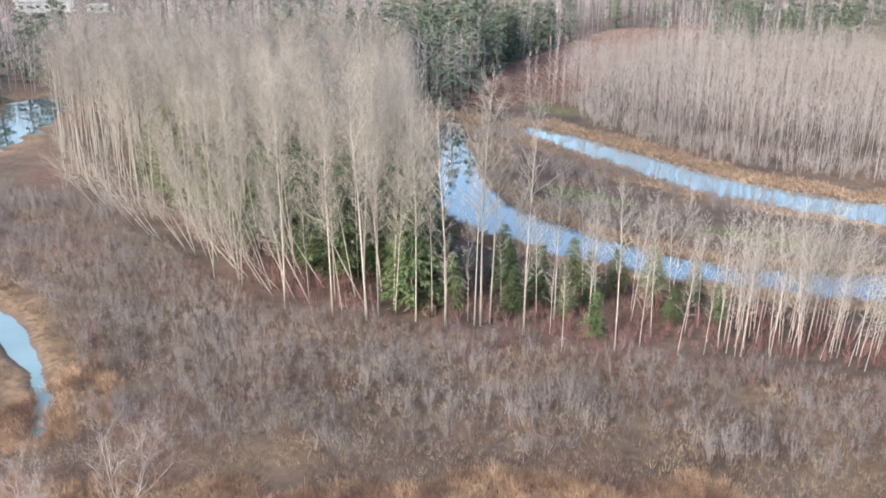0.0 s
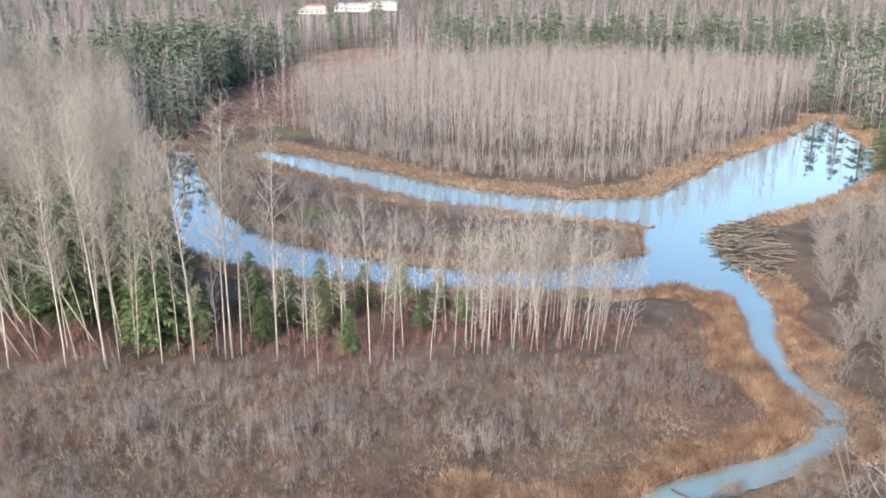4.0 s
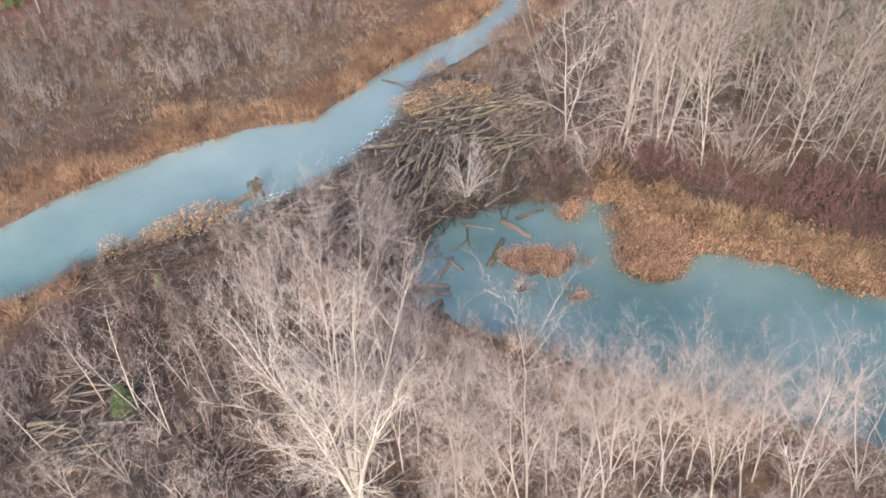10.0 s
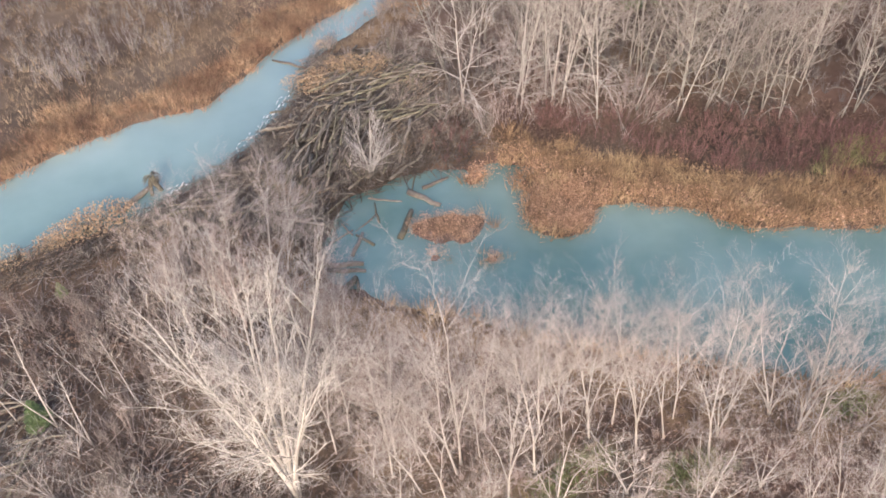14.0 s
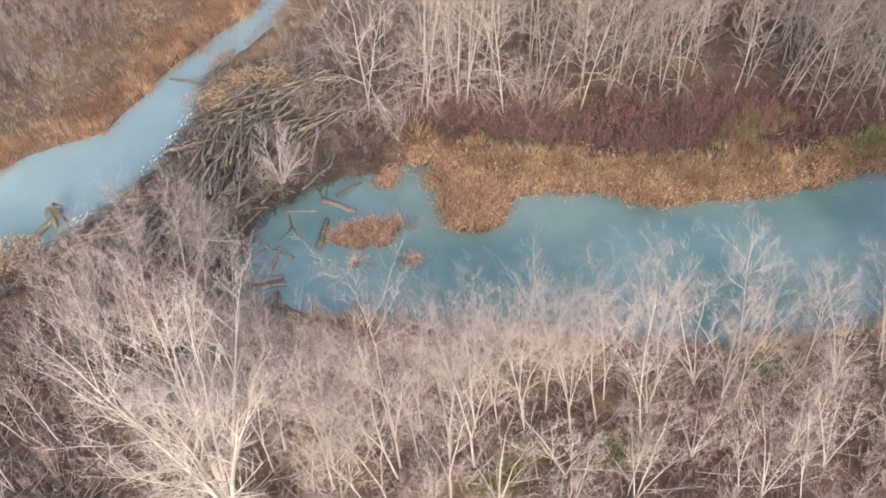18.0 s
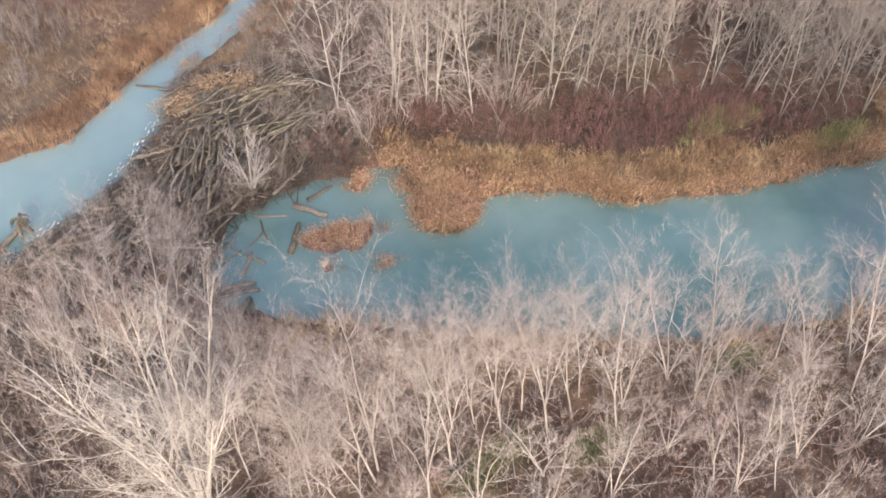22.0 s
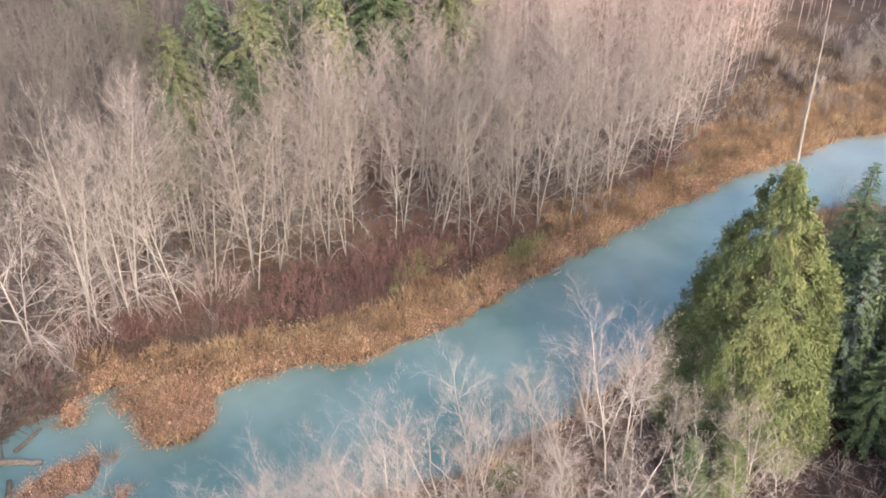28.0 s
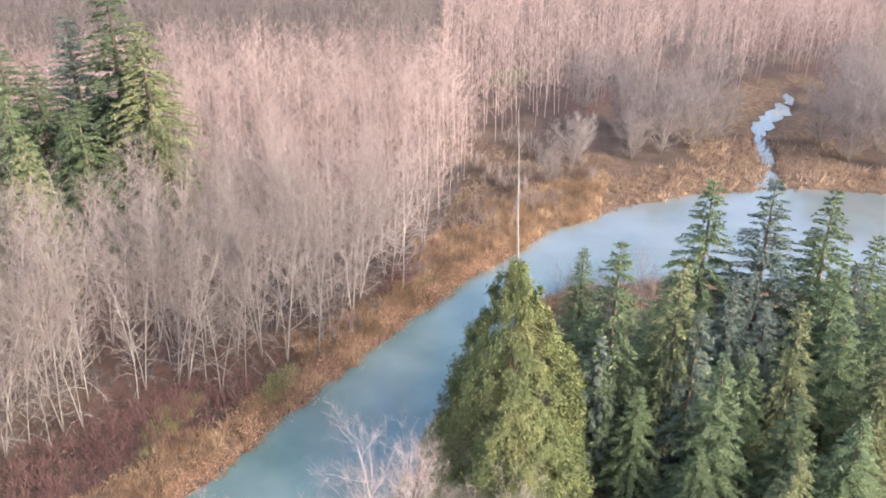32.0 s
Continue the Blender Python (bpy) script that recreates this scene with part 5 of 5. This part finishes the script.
x1, y1 = spread(R, -65, 118, 6, 112, 0.5)
k = reedy(x1, y1) & (np.hypot(x1, y1) < 125)
x1, y1 = x1[k], y1[k]
n = len(x1)
golden = polyline_distance([POND], x1, y1) < 12
for k, stems, words in ((golden, reed_gold, "golden dead reeds and sedge round the pond"), (~golden, reed_brown, "orange-brown dead reeds along the stream")):
    tall = 0.9 + 0.4 * wave(x1[k], y1[k], 3.0, 17.0) + R.uniform(-0.25, 0.4, k.sum())
    scatter("reed_bed", reeds, x1[k], y1[k], np.maximum(height(x1[k], y1[k]), -0.2), np.clip(tall, 0.45, 1.7), R.uniform(0, 6.28, k.sum()), [stems], words, "reeds", 0.2, R)
x1, y1 = spread(R, -95, 135, -45, 270, 1.0)
k = reedy(x1, y1) & ((np.hypot(x1, y1) >= 112) | (y1 < 6) | (x1 > 118))
x1, y1 = x1[k], y1[k]
n = len(x1)
scatter("far_reed_bed", [tuft_form(410 + i, 7, 1.0, 0.7, 0.06) for i in range(4)], x1, y1, height(x1, y1), R.uniform(0.8, 1.5, n), R.uniform(0, 6.28, n), [reed_far], "brown dead reeds on far banks", "reeds", 0.15, R)
x1, y1 = spread(R, -125, -60, 200, 480, 1.6)
k = inside(MEADOW, x1, y1) & (shore(x1, y1) > 1)
x1, y1 = x1[k], y1[k]
n = len(x1)
scatter("meadow_grass", [tuft_form(415 + i, 9, 0.8, 1.2, 0.09) for i in range(4)], x1, y1, height(x1, y1), R.uniform(0.7, 1.3, n), R.uniform(0, 6.28, n), [reed_rust], "red-brown dead grass of a far wet meadow", "grass", 0.2, R)
tufts = [tuft_form(440 + i, 9, 1.0, 0.8, 0.03) for i in range(4)]
x1, y1 = spread(R, -115, 24, 36, 104, 0.65)
GRASSLAND = [(-130, 98), (-85, 88), (-54, 74), (9, 86), (21, 105), (23, 78), (12, 66), (5, 62), (-12, 57), (-25, 50), (-45, 41), (-62, 36), (-80, 45), (-110, 75)]
k = inside(GRASSLAND, x1, y1) & (shore(x1, y1) > 1.5) & (wave(x1, y1, 9, 21.0) > -0.9)
x1, y1 = x1[k], y1[k]
n = len(x1)
scatter("dry_grass", tufts, x1, y1, height(x1, y1), R.uniform(0.4, 0.95, n), R.uniform(0, 6.28, n), [grass_tan], "tan dead grass tufts among brush", "grass", 0.15, R)
# pale cattail clumps
def leaf_form(seed, n, h, spread_r, size):
    """A low dome of withered leaves on thin stems."""
    g = np.random.default_rng(seed)
    a, q, u = g.uniform(0, 6.283, n), np.sqrt(g.uniform(0, 1, n)) * spread_r, g.uniform(0.25, 1, n)
    b = np.stack([np.cos(a) * q, np.sin(a) * q, h * u * (1 - 0.4 * (q / spread_r) ** 2)], 1)
    al = np.stack([np.cos(a), np.sin(a), np.zeros(n)], 1) * 0.6 + g.normal(0, 0.6, (n, 3))
    al = al / np.linalg.norm(al, axis=1, keepdims=True) * (size * g.uniform(0.6, 1.4, n))[:, None]
    sd = np.cross(al, g.normal(0, 1, (n, 3)) + [0, 0, 0.8])
    sd = sd / (np.linalg.norm(sd, axis=1, keepdims=True) + 1e-9) * (size * 0.3)
    fm = Form()
    fm.leaves(b, al, sd, np.tile([0, 0, size * 0.12], (n, 1)))
    k = np.arange(0, n, 4)
    fm.cones(b[k] * [0.4, 0.4, 0] - [0, 0, 0.05], b[k], np.full(len(k), 0.008))
    v, f = fm.arrays()
    return v, f, 0


leafy = [leaf_form(420 + i, 420, 0.95, 0.8, 0.09) for i in range(3)]
for i, (x, y, s) in enumerate([(-5.3, 47.8, 1.5), (-4.1, 48.2, 1.5), (-6.4, 47.5, 1.3), (-7.4, 47.2, 1.1), (-10.7, 46.3, 1.1), (16.1, 57.2, 1.7), (17.4, 56.3, 1.5), (12.7, 56.2, 1.5), (11.7, 58.6, 1.3), (-3.3, 48.4, 1.1), (15.2, 58.2, 1.3), (-8.4, 46.8, 0.9), (15.8, 63.0, 1.1), (18.4, 57.4, 1.2), (13.4, 57.4, 1.1)]):
    v, f, _ = leafy[i % 3]
    ob = link("cattail_clump", mesh_of("cattail_clump", v, f, [reed_pale]))
    tagged(ob, "pale straw-coloured clump of dead cattails", "reeds", "cattail clumps by the beaver dam")
    ob.matrix_basis = place(x, y, s * (1.1 if x > 5 else 1.35), i * 50)
leafs = [leaf_form(430 + i, 42, 1.0, 0.75, 0.115) for i in range(5)]
x1, y1 = spread(R, 13, 30, 33, 43, 0.33)
k = (shore(x1, y1) > 0.02) & ((np.hypot(x1 - 16.7, y1 - 38) < 3) | (np.hypot(x1 - 24.2, y1 - 36.7) < 2.8 + 1.2 * wave(x1, y1, 1.6, 3.0)) | (np.hypot(x1 - 20.3, y1 - 42.2) < 1) | (np.hypot(x1 - 17.9, y1 - 34.4) < 1) | (np.hypot(x1 - 15.1, y1 - 36.3) < 0.8))
x1, y1 = x1[k], y1[k]
n = len(x1)
scatter("russet_islet_plants", leafs, x1, y1, height(x1, y1), R.uniform(0.45, 0.85, n), R.uniform(0, 6.28, n), [leaf_russet], "russet dead leafy plants on small islets", "reeds", 0.1, R)


# leafy plants along the pond bank: russet by the water, golden in patches behind
x1, y1 = spread(R, 20, 84, 14, 46, 0.55)
d = shore(x1, y1)
k = reedy(x1, y1) & (d < 5.5) & (polyline_distance([POND], x1, y1) < 9) & (y1 > 46 - 0.48 * x1)
x1, y1, d = x1[k], y1[k], d[k]
rim = d < 1.1 + 0.9 * wave(x1, y1, 2.5, 2.0)
for k, leaves, words in ((rim, leaf_russet, "russet withered plants at the pond edge"), (~rim & (wave(x1, y1, 2.2, 9.0) > 0.15), leaf_gold, "golden withered plants on the pond bank")):
    scatter("withered_plants", leafs, x1[k], y1[k], height(x1[k], y1[k]) + 0.1, R.uniform(0.6, 1.25, k.sum()), R.uniform(0, 6.28, k.sum()), [leaves], words, "reeds", 0.1, R)
x1, y1 = spread(R, -13, 24, 42, 67, 0.8)
k = (inside(DAM, x1, y1) | inside(DAM_FRONT, x1, y1) | inside([(9, 55), (12, 62), (17, 67), (24, 66), (24, 50)], x1, y1)) & (shore(x1, y1) > 0.7) & (wave(x1, y1, 3.2, 16.0) > 0.25)
x1, y1 = x1[k], y1[k]
n = len(x1)
scatter("withered_plants", leafs, x1, y1, height(x1, y1) + 0.15, R.uniform(0.5, 1.1, n), R.uniform(0, 6.28, n), [grass_tan], "brown withered plants on the beaver dam", "reeds", 0.1, R)


for words, poly, box, gap in (("brown fallen leaves below the near trees", NEAR_SCRUB, (-28, 60, -10, 47), 0.75), ("brown fallen leaves below the red brush", NORTH_BANK, (20, 86, 20, 51), 0.75)):
    x1, y1 = spread(R, *box, gap)
    k = inside(poly, x1, y1) & (shore(x1, y1) > 0.4)
    x1, y1 = x1[k], y1[k]
    n = len(x1)
    scatter("leaf_litter", [leaf_form(450 + i, 26, 0.16, 0.8, 0.2) for i in range(4)], x1, y1, height(x1, y1), R.uniform(0.7, 1.1, n), R.uniform(0, 6.28, n), [leaf_brown], words, "leaves", 0.0, R)


# grass and low plants of the open strip in the east
x1, y1 = spread(R, 60, 118, 6, 26, 0.7)
k = (shore(x1, y1) > 3) & ~inside(EAST_WOOD, x1, y1) & (x1 * 0.28 + y1 > 34)
x1, y1 = x1[k], y1[k]
n = len(x1)
scatter("dry_grass", tufts, x1, y1, height(x1, y1), R.uniform(0.5, 1.2, n), R.uniform(0, 6.28, n), [grass_tan], "tan dead grass beside the pond", "grass", 0.15, R)
brush("strip_brush", lambda x, y: (shore(x, y) > 4) & ~inside(EAST_WOOD, x, y) & (x * 0.28 + y > 33) & (wave(x, y, 5, 3.0) > 0.1), 1.6, (70, 122, 8, 34), 1.2, 3.0, bold_shrubs, shrub_brown, "brown leafless brush beside the pond")
x1, y1 = spread(R, 10, 58, 14, 36, 0.3)
k = np.zeros(len(x1), bool)
for gx, gy, ra, rb in GREEN[4:9]:
    k |= np.hypot((x1 - gx) / ra, (y1 - gy) / rb) + 0.35 * wave(x1, y1, 2.0, 5.0) < 1.05
x1, y1 = x1[k], y1[k]
n = len(x1)
for k, size, blades, words in ((y1 < 24, 0.45, grass_green, "short green grass in small clearings"), (y1 >= 24, 0.75, grass_lime, "yellow-green plants on the pond bank")):
    scatter("green_grass", tufts, x1[k], y1[k], height(x1[k], y1[k]), size * R.uniform(0.6, 1.2, k.sum()), R.uniform(0, 6.28, k.sum()), [blades], words, "grass", 0.15, R)


# ---- beaver dams and logs ----
def log_mesh(seed, length, r, mat, bend=0.06):
    g = np.random.default_rng(seed)
    s = np.linspace(-0.5, 0.5, 5)
    p = np.stack([s * length, g.normal(0, bend * length * 0.3, 5), g.normal(0, bend * length * 0.15, 5)], 1)
    fm = Form()
    fm.tube(p, r * np.array([1.05, 1.0, 0.93, 0.85, 0.7]) * g.uniform(0.93, 1.07, 5), 7)
    return fm.mesh("log", [mat], smooth=True)


dark_logs = [log_mesh(510 + i, 3.2, 0.085 + 0.025 * (i % 3), [log_dark, log_moss][i % 4 == 3]) for i in range(8)]
logs = [log_mesh(500 + i, 3.2, 0.085 + 0.025 * (i % 3), [log_wood, log_moss][i % 4 == 3]) for i in range(8)]
sticks = [log_mesh(520 + i, 2.0, 0.035 + 0.01 * (i % 3), log_wood, 0.1) for i in range(6)]


def dam(name, label, poly, heading, n_logs, n_sticks, box, top=0.5, size=1.0, pieces=None):
    root = new(name)
    tagged(root, label, "beaver dam")
    x, y = R.uniform(box[0], box[1], 4000), R.uniform(box[2], box[3], 4000)
    k = inside(poly, x, y) & (shore(x, y) > 0.2)
    x, y = x[k], y[k]
    z = np.maximum(height(x, y), 0)
    for i in range(min(n_logs + n_sticks, len(x))):
        big_one = i < n_logs
        me = (pieces or logs)[i % 8] if big_one else sticks[i % 6]
        ob = link("log" if big_one else "stick", me, root)
        s = size * R.uniform(0.7, 1.5)
        ob.matrix_basis = pose(x[i], y[i], z[i] + R.uniform(0.05, top), R.normal(0, 9), R.normal(0, 9), heading + (x[i] - 11) * 1.5 * (y[i] < 80) + R.normal(0, 26 if big_one else 55)) @ Matrix.Diagonal((s, size * R.uniform(0.8, 1.3), size * R.uniform(0.8, 1.3), 1))
    return root


main_dam = dam("beaver_dam", "long beaver dam of weathered grey logs and sticks", DAM, 42, 150, 210, (-5, 23, 42, 62), 0.45, 0.85)
dam("beaver_dam", "far beaver dam of jumbled dark logs", DAM_NORTH, 20, 130, 60, (23, 38, 116, 151), 0.7, 1.1, dark_logs)
long_logs = [log_mesh(540 + i, 5.0, 0.078, [log_moss, log_wood, log_dark][i % 3], 0.06) for i in range(6)]
for i in range(84):
    if i < 52:
        x, y, turn = R.uniform(13.5, 21), R.uniform(48.5, 57.5), R.normal(18, 20)
    else:
        x, y, turn = R.uniform(8.3, 13.5), R.uniform(45.8, 51), R.normal(58, 12)
    ob = link("log", long_logs[i % 6], main_dam)
    ob.matrix_basis = pose(x, y, float(height(np.array([x]), np.array([y]))[0]) + R.uniform(0.35, 0.75), R.normal(0, 5), R.normal(0, 5), turn) @ Matrix.Diagonal((R.uniform(0.5, 1.05), 1, 1, 1))
dam("driftwood_pile", "pile of mossy weathered logs in the brush", HEAP, 60, 34, 20, (-17, -8, 28, 36), 0.4, 0.8, dark_logs)
def twig_form(seed, n):
    """A handful of crossed sticks."""
    g = np.random.default_rng(seed)
    fm = Form()
    for k in range(n):
        a, q = g.normal(0.6, 0.7), g.uniform(0.4, 1.1)
        c = np.array([g.normal(0, 0.3), g.normal(0, 0.3), g.uniform(0.03, 0.25)])
        d = np.array([math.cos(a), math.sin(a), g.normal(0, 0.12)]) * q
        fm.tube([c - d, c + g.normal(0, 0.04, 3), c + d], g.uniform(0.012, 0.034) * np.array([1.0, 0.9, 0.55]), 4, cap=False)
    v, f = fm.arrays()
    return v, f, 0


def litter(name, poly, box, gap, label, stems):
    x, y = spread(R, *box, gap)
    k = inside(poly, x, y) & (shore(x, y) > (0.3 if name == "twig_litter" else -0.15))
    x, y = x[k], y[k]
    n = len(x)
    scatter(name, [twig_form(580 + i, 7) for i in range(6)], x, y, np.maximum(height(x, y), 0), R.uniform(0.7, 1.3, n), R.uniform(-0.5, 0.7, n), [stems], label, "sticks", 0.0, R)


litter("stick_litter", DAM, (-5, 23, 36, 62), 0.45, "dark tangle of thin sticks on the beaver dam", stick_dark)
litter("stick_litter", DAM_FRONT, (-13, 17, 43, 62), 0.55, "dark tangle of thin sticks along the stream bank", stick_dark)
brush("bank_twigs", lambda x, y: inside(NEAR_SCRUB, x, y) & (x > 16) & (y < 19) & clear_of_grass(x, y) & (np.hypot(x - 40.3, y - 12.3) > 3) & (wave(x, y, 3, 2.0) > -0.3), 1.5, (16, 60, -10, 19), 0.7, 1.8, near_shrubs, twig_blush, "pinkish twiggy brush on the pond bank")
litter("twig_litter", NEAR_SCRUB, (-28, 60, -10, 47), 1.9, "fallen twigs and branches below the near trees", shrub_brown)
litter("stick_litter", [(15, 43), (18, 42.8), (22, 44.5), (24, 48), (20, 50), (16, 47)], (15, 24, 42, 50), 0.55, "brown tangle of thin sticks at the pond corner", stick_dark)
for i, (x, y, turn, length, r, mat, label) in enumerate([
        (8.8, 37.8, -18, 2.9, 0.2, log_wood, "cut grey log lying at the pond edge"), (8.6, 35.7, 40, 1.9, 0.24, log_moss, "mossy log lying at the pond edge"), (14.0, 39.7, 52, 2.8, 0.22, log_moss, "mossy log half in the water"),
        (10.4, 39.2, 51, 2.2, 0.14, log_wood, "grey log half in the water"), (16.1, 41.6, -54, 2.6, 0.22, log_wood, "grey log half in the water"), (27.6, 75.8, 12, 3.6, 0.3, log_dark, "dark log lying across the stream"),
        (12.2, 61.6, -50, 3.4, 0.12, log_dark, "fallen pole across the stream"), (-20.8, 104.8, 10, 3.0, 0.3, log_wood, "dark stump at the water edge"), (-83, 188, 25, 6, 0.5, log_wood, "dark drift log at the far bend"),
        (64, 25, 20, 2.2, 0.2, bark_pale, "pale stump end at the pond edge"), (16.5, 140.8, 15, 3.0, 0.25, log_wood, "log on the tip of the spit"), (17.5, 42.9, 10, 2.2, 0.15, log_wood, "grey log at the pond corner"),
        (11.6, 40.9, 30, 2.2, 0.06, log_wood, "thin grey branch half in the water"), (12.6, 41.6, 80, 2.0, 0.07, log_moss, "thin mossy branch half in the water"), (10.2, 41.0, 100, 1.8, 0.06, log_wood, "thin grey branch half in the water"),
        (9.6, 40.3, 20, 2.0, 0.07, log_wood, "thin grey branch half in the water"), (13.6, 42.6, -30, 2.4, 0.07, log_wood, "thin grey branch half in the water"), (16.0, 43.4, 60, 2.0, 0.06, log_moss, "thin mossy branch half in the water"),
        (9.1, 35.4, 70, 1.6, 0.12, log_moss, "mossy log lying at the pond edge"), (11.0, 39.4, 118, 1.6, 0.1, log_moss, "short mossy log in the pond corner"),
        (8.8, 37.2, -20, 2.8, 0.17, log_wood, "cut grey log lying at the pond edge"), (-2.3, 49.5, 36, 3.2, 0.22, log_wood, "brown log that reaches out from the bank")]):
    ob = link("drift_log", log_mesh(560 + i, length, r, mat))
    tagged(ob, label, "log")
    ob.matrix_basis = pose(x, y, max(0.0, float(height(np.array([x]), np.array([y]))[0])) + r * 0.55, 0, R.normal(0, 3), turn)
g = np.random.default_rng(77)
stump_form = Form()
stump_form.tube([(0.5, -0.3, -0.3), (0.3, -0.1, 0.5), (0.1, 0.05, 1.1), (0.1, 0.1, 1.6)], [0.2, 0.2, 0.3, 0.2], 7)
stump_form.tube([(-0.5, -0.3, -0.3), (-0.42, -0.2, 0.5), (-0.25, 0, 1.2), (0, 0.1, 1.6)], [0.16, 0.15, 0.17, 0.2], 7)
a, q = g.uniform(0, 6.28, 120), g.uniform(0.05, 0.5, 120)
b = np.stack([np.cos(a) * q * 1.1, np.sin(a) * q, 1.25 + 0.55 * np.sqrt(1 - (q / 0.55) ** 2) + 0.2 * np.sin(3 * a) + g.normal(0, 0.1, 120)], 1)
stump_form.cones(b, b + np.stack([np.cos(a) * 0.35, np.sin(a) * 0.3, -g.uniform(0.2, 0.6, 120)], 1), g.uniform(0.02, 0.05, 120))
ob = tagged(link("drift_stump", stump_form.mesh("drift_stump", [log_moss])), "shaggy mossy upturned stump standing in the stream", "stump")
ob.matrix_basis = place(-0.9, 49.9, 0.85, 20, z=-0.1)


# riffles of white water along the dam
for i, (x, y, turn, q) in enumerate([(10.4, 56.9, 52, 1.0), (9.3, 55.7, 48, 1.2), (8.2, 54.5, 47, 1.2), (7.1, 53.4, 42, 1.2), (6.1, 52.7, 35, 0.9), (1.2, 49.6, 12, 1.1), (-0.1, 49.3, 8, 1.0)]):
    g = np.random.default_rng(600 + i)
    fm = Form()
    for k in range(11):
        a = np.array([g.normal(0, 0.5), g.normal(0, 0.2), 0.0])
        e = a + [g.uniform(0.12, 0.5), g.normal(0, 0.06), 0.0]
        fm.tube([a, (a + e) / 2 + [0, 0, 0.02], e], np.array([0.015, 0.05, 0.012]) * g.uniform(0.5, 1.2), 4)
    ob = tagged(link("white_water", fm.mesh("white_water", [foam_white], smooth=True)), "small white riffle where water runs over the dam", "water", kind="stuff")
    ob.matrix_basis = pose(x, y, 0.03, 0, 0, turn) @ Matrix.Diagonal((q, q, 1, 1))
brush("dam_brush", lambda x, y: (inside(DAM, x, y) | inside(DAM_FRONT, x, y)) & (shore(x, y) > 0.6) & (wave(x, y, 3, 5.0) > 0.1), 0.9, (-13, 23, 42, 62), 0.5, 1.5, bold_shrubs, shrub_brown, "dead brown stalks growing on the beaver dam")


brush("dam_shrubs", lambda x, y: (np.hypot(x - 12.9, y - 45.6) < 1.9) | (np.hypot(x - 20.8, y - 48.6) < 3.4) | inside([(11.5, 58.5), (15.5, 66.5), (24, 68), (25, 58), (22, 55), (16, 59)], x, y) & (wave(x, y, 3, 11.0) > -0.3), 0.85, (9, 26, 43, 69), 0.8, 1.9, near_shrubs, shrub_brown, "brown twiggy shrubs round the beaver dam")
brush("red_shrubs", lambda x, y: (np.hypot(x - 20.2, y - 45.9) < 2.2) & (shore(x, y) > 0.3), 0.8, (17, 24, 43, 50), 0.9, 1.8, bold_shrubs, shrub_red, "wine red shrubs at the pond corner")


# ---- far buildings ----
def building(x, y, w, d, h, turn, roof, label):
    root = new("building")
    tagged(root, label, "building", "far buildings")

    def block(name, mat, sx, sy, sz, at, parent=root):
        bm = bmesh.new()
        bmesh.ops.create_cube(bm, size=1, matrix=Matrix.Translation(at) @ Matrix.Diagonal((sx, sy, sz, 1)))
        bmesh.ops.bevel(bm, geom=bm.edges[:], offset=0.06, segments=1, affect="EDGES")
        me = bpy.data.meshes.new(name)
        bm.to_mesh(me)
        bm.free()
        me.materials.append(mat)
        return link(name, me, parent)

    block("wall", wall_white, w, d, h, (0, 0, h / 2))
    bm = bmesh.new()
    e, q = 0.8, h + min(w, d) * 0.16
    vs = [bm.verts.new(p) for p in ((-w / 2 - e, -d / 2 - e, h), (w / 2 + e, -d / 2 - e, h), (w / 2 + e, d / 2 + e, h), (-w / 2 - e, d / 2 + e, h), (-w / 2 + d * 0.3, 0, q), (w / 2 - d * 0.3, 0, q))]
    for f in ((0, 1, 5, 4), (1, 2, 5), (2, 3, 4, 5), (3, 0, 4), (3, 2, 1, 0)):
        bm.faces.new([vs[i] for i in f])
    me = bpy.data.meshes.new("roof")
    bm.to_mesh(me)
    bm.free()
    me.materials.append(roof)
    link("roof", me, root)
    for i in range(int(w // 5)):
        block("window", glass_dark, 2.2, 0.2, 1.6, (-w / 2 + 3 + 5 * i, -d / 2 - 0.05, h * 0.55))
    root.matrix_basis = place(x, y, 1.0, turn)


for x, y, w, d, h, turn, roof, label in [(-223, 967, 38, 16, 7, 8, roof_grey, "long low white building with a grey roof"), (-262, 960, 22, 14, 6, 12, roof_red, "low white building with a red roof"),
                                         (-198, 1015, 34, 16, 8, 5, roof_grey, "low white building with a grey roof"), (-250, 905, 28, 12, 4, 10, roof_grey, "low pale building beside a field"),
                                         (-470, 408, 34, 14, 7, 50, roof_grey, "long white building with a pale roof"), (-440, 425, 16, 9, 4, 50, roof_grey, "low white building with a pale roof")]:
    building(x, y, w, d, h, turn, roof, label)
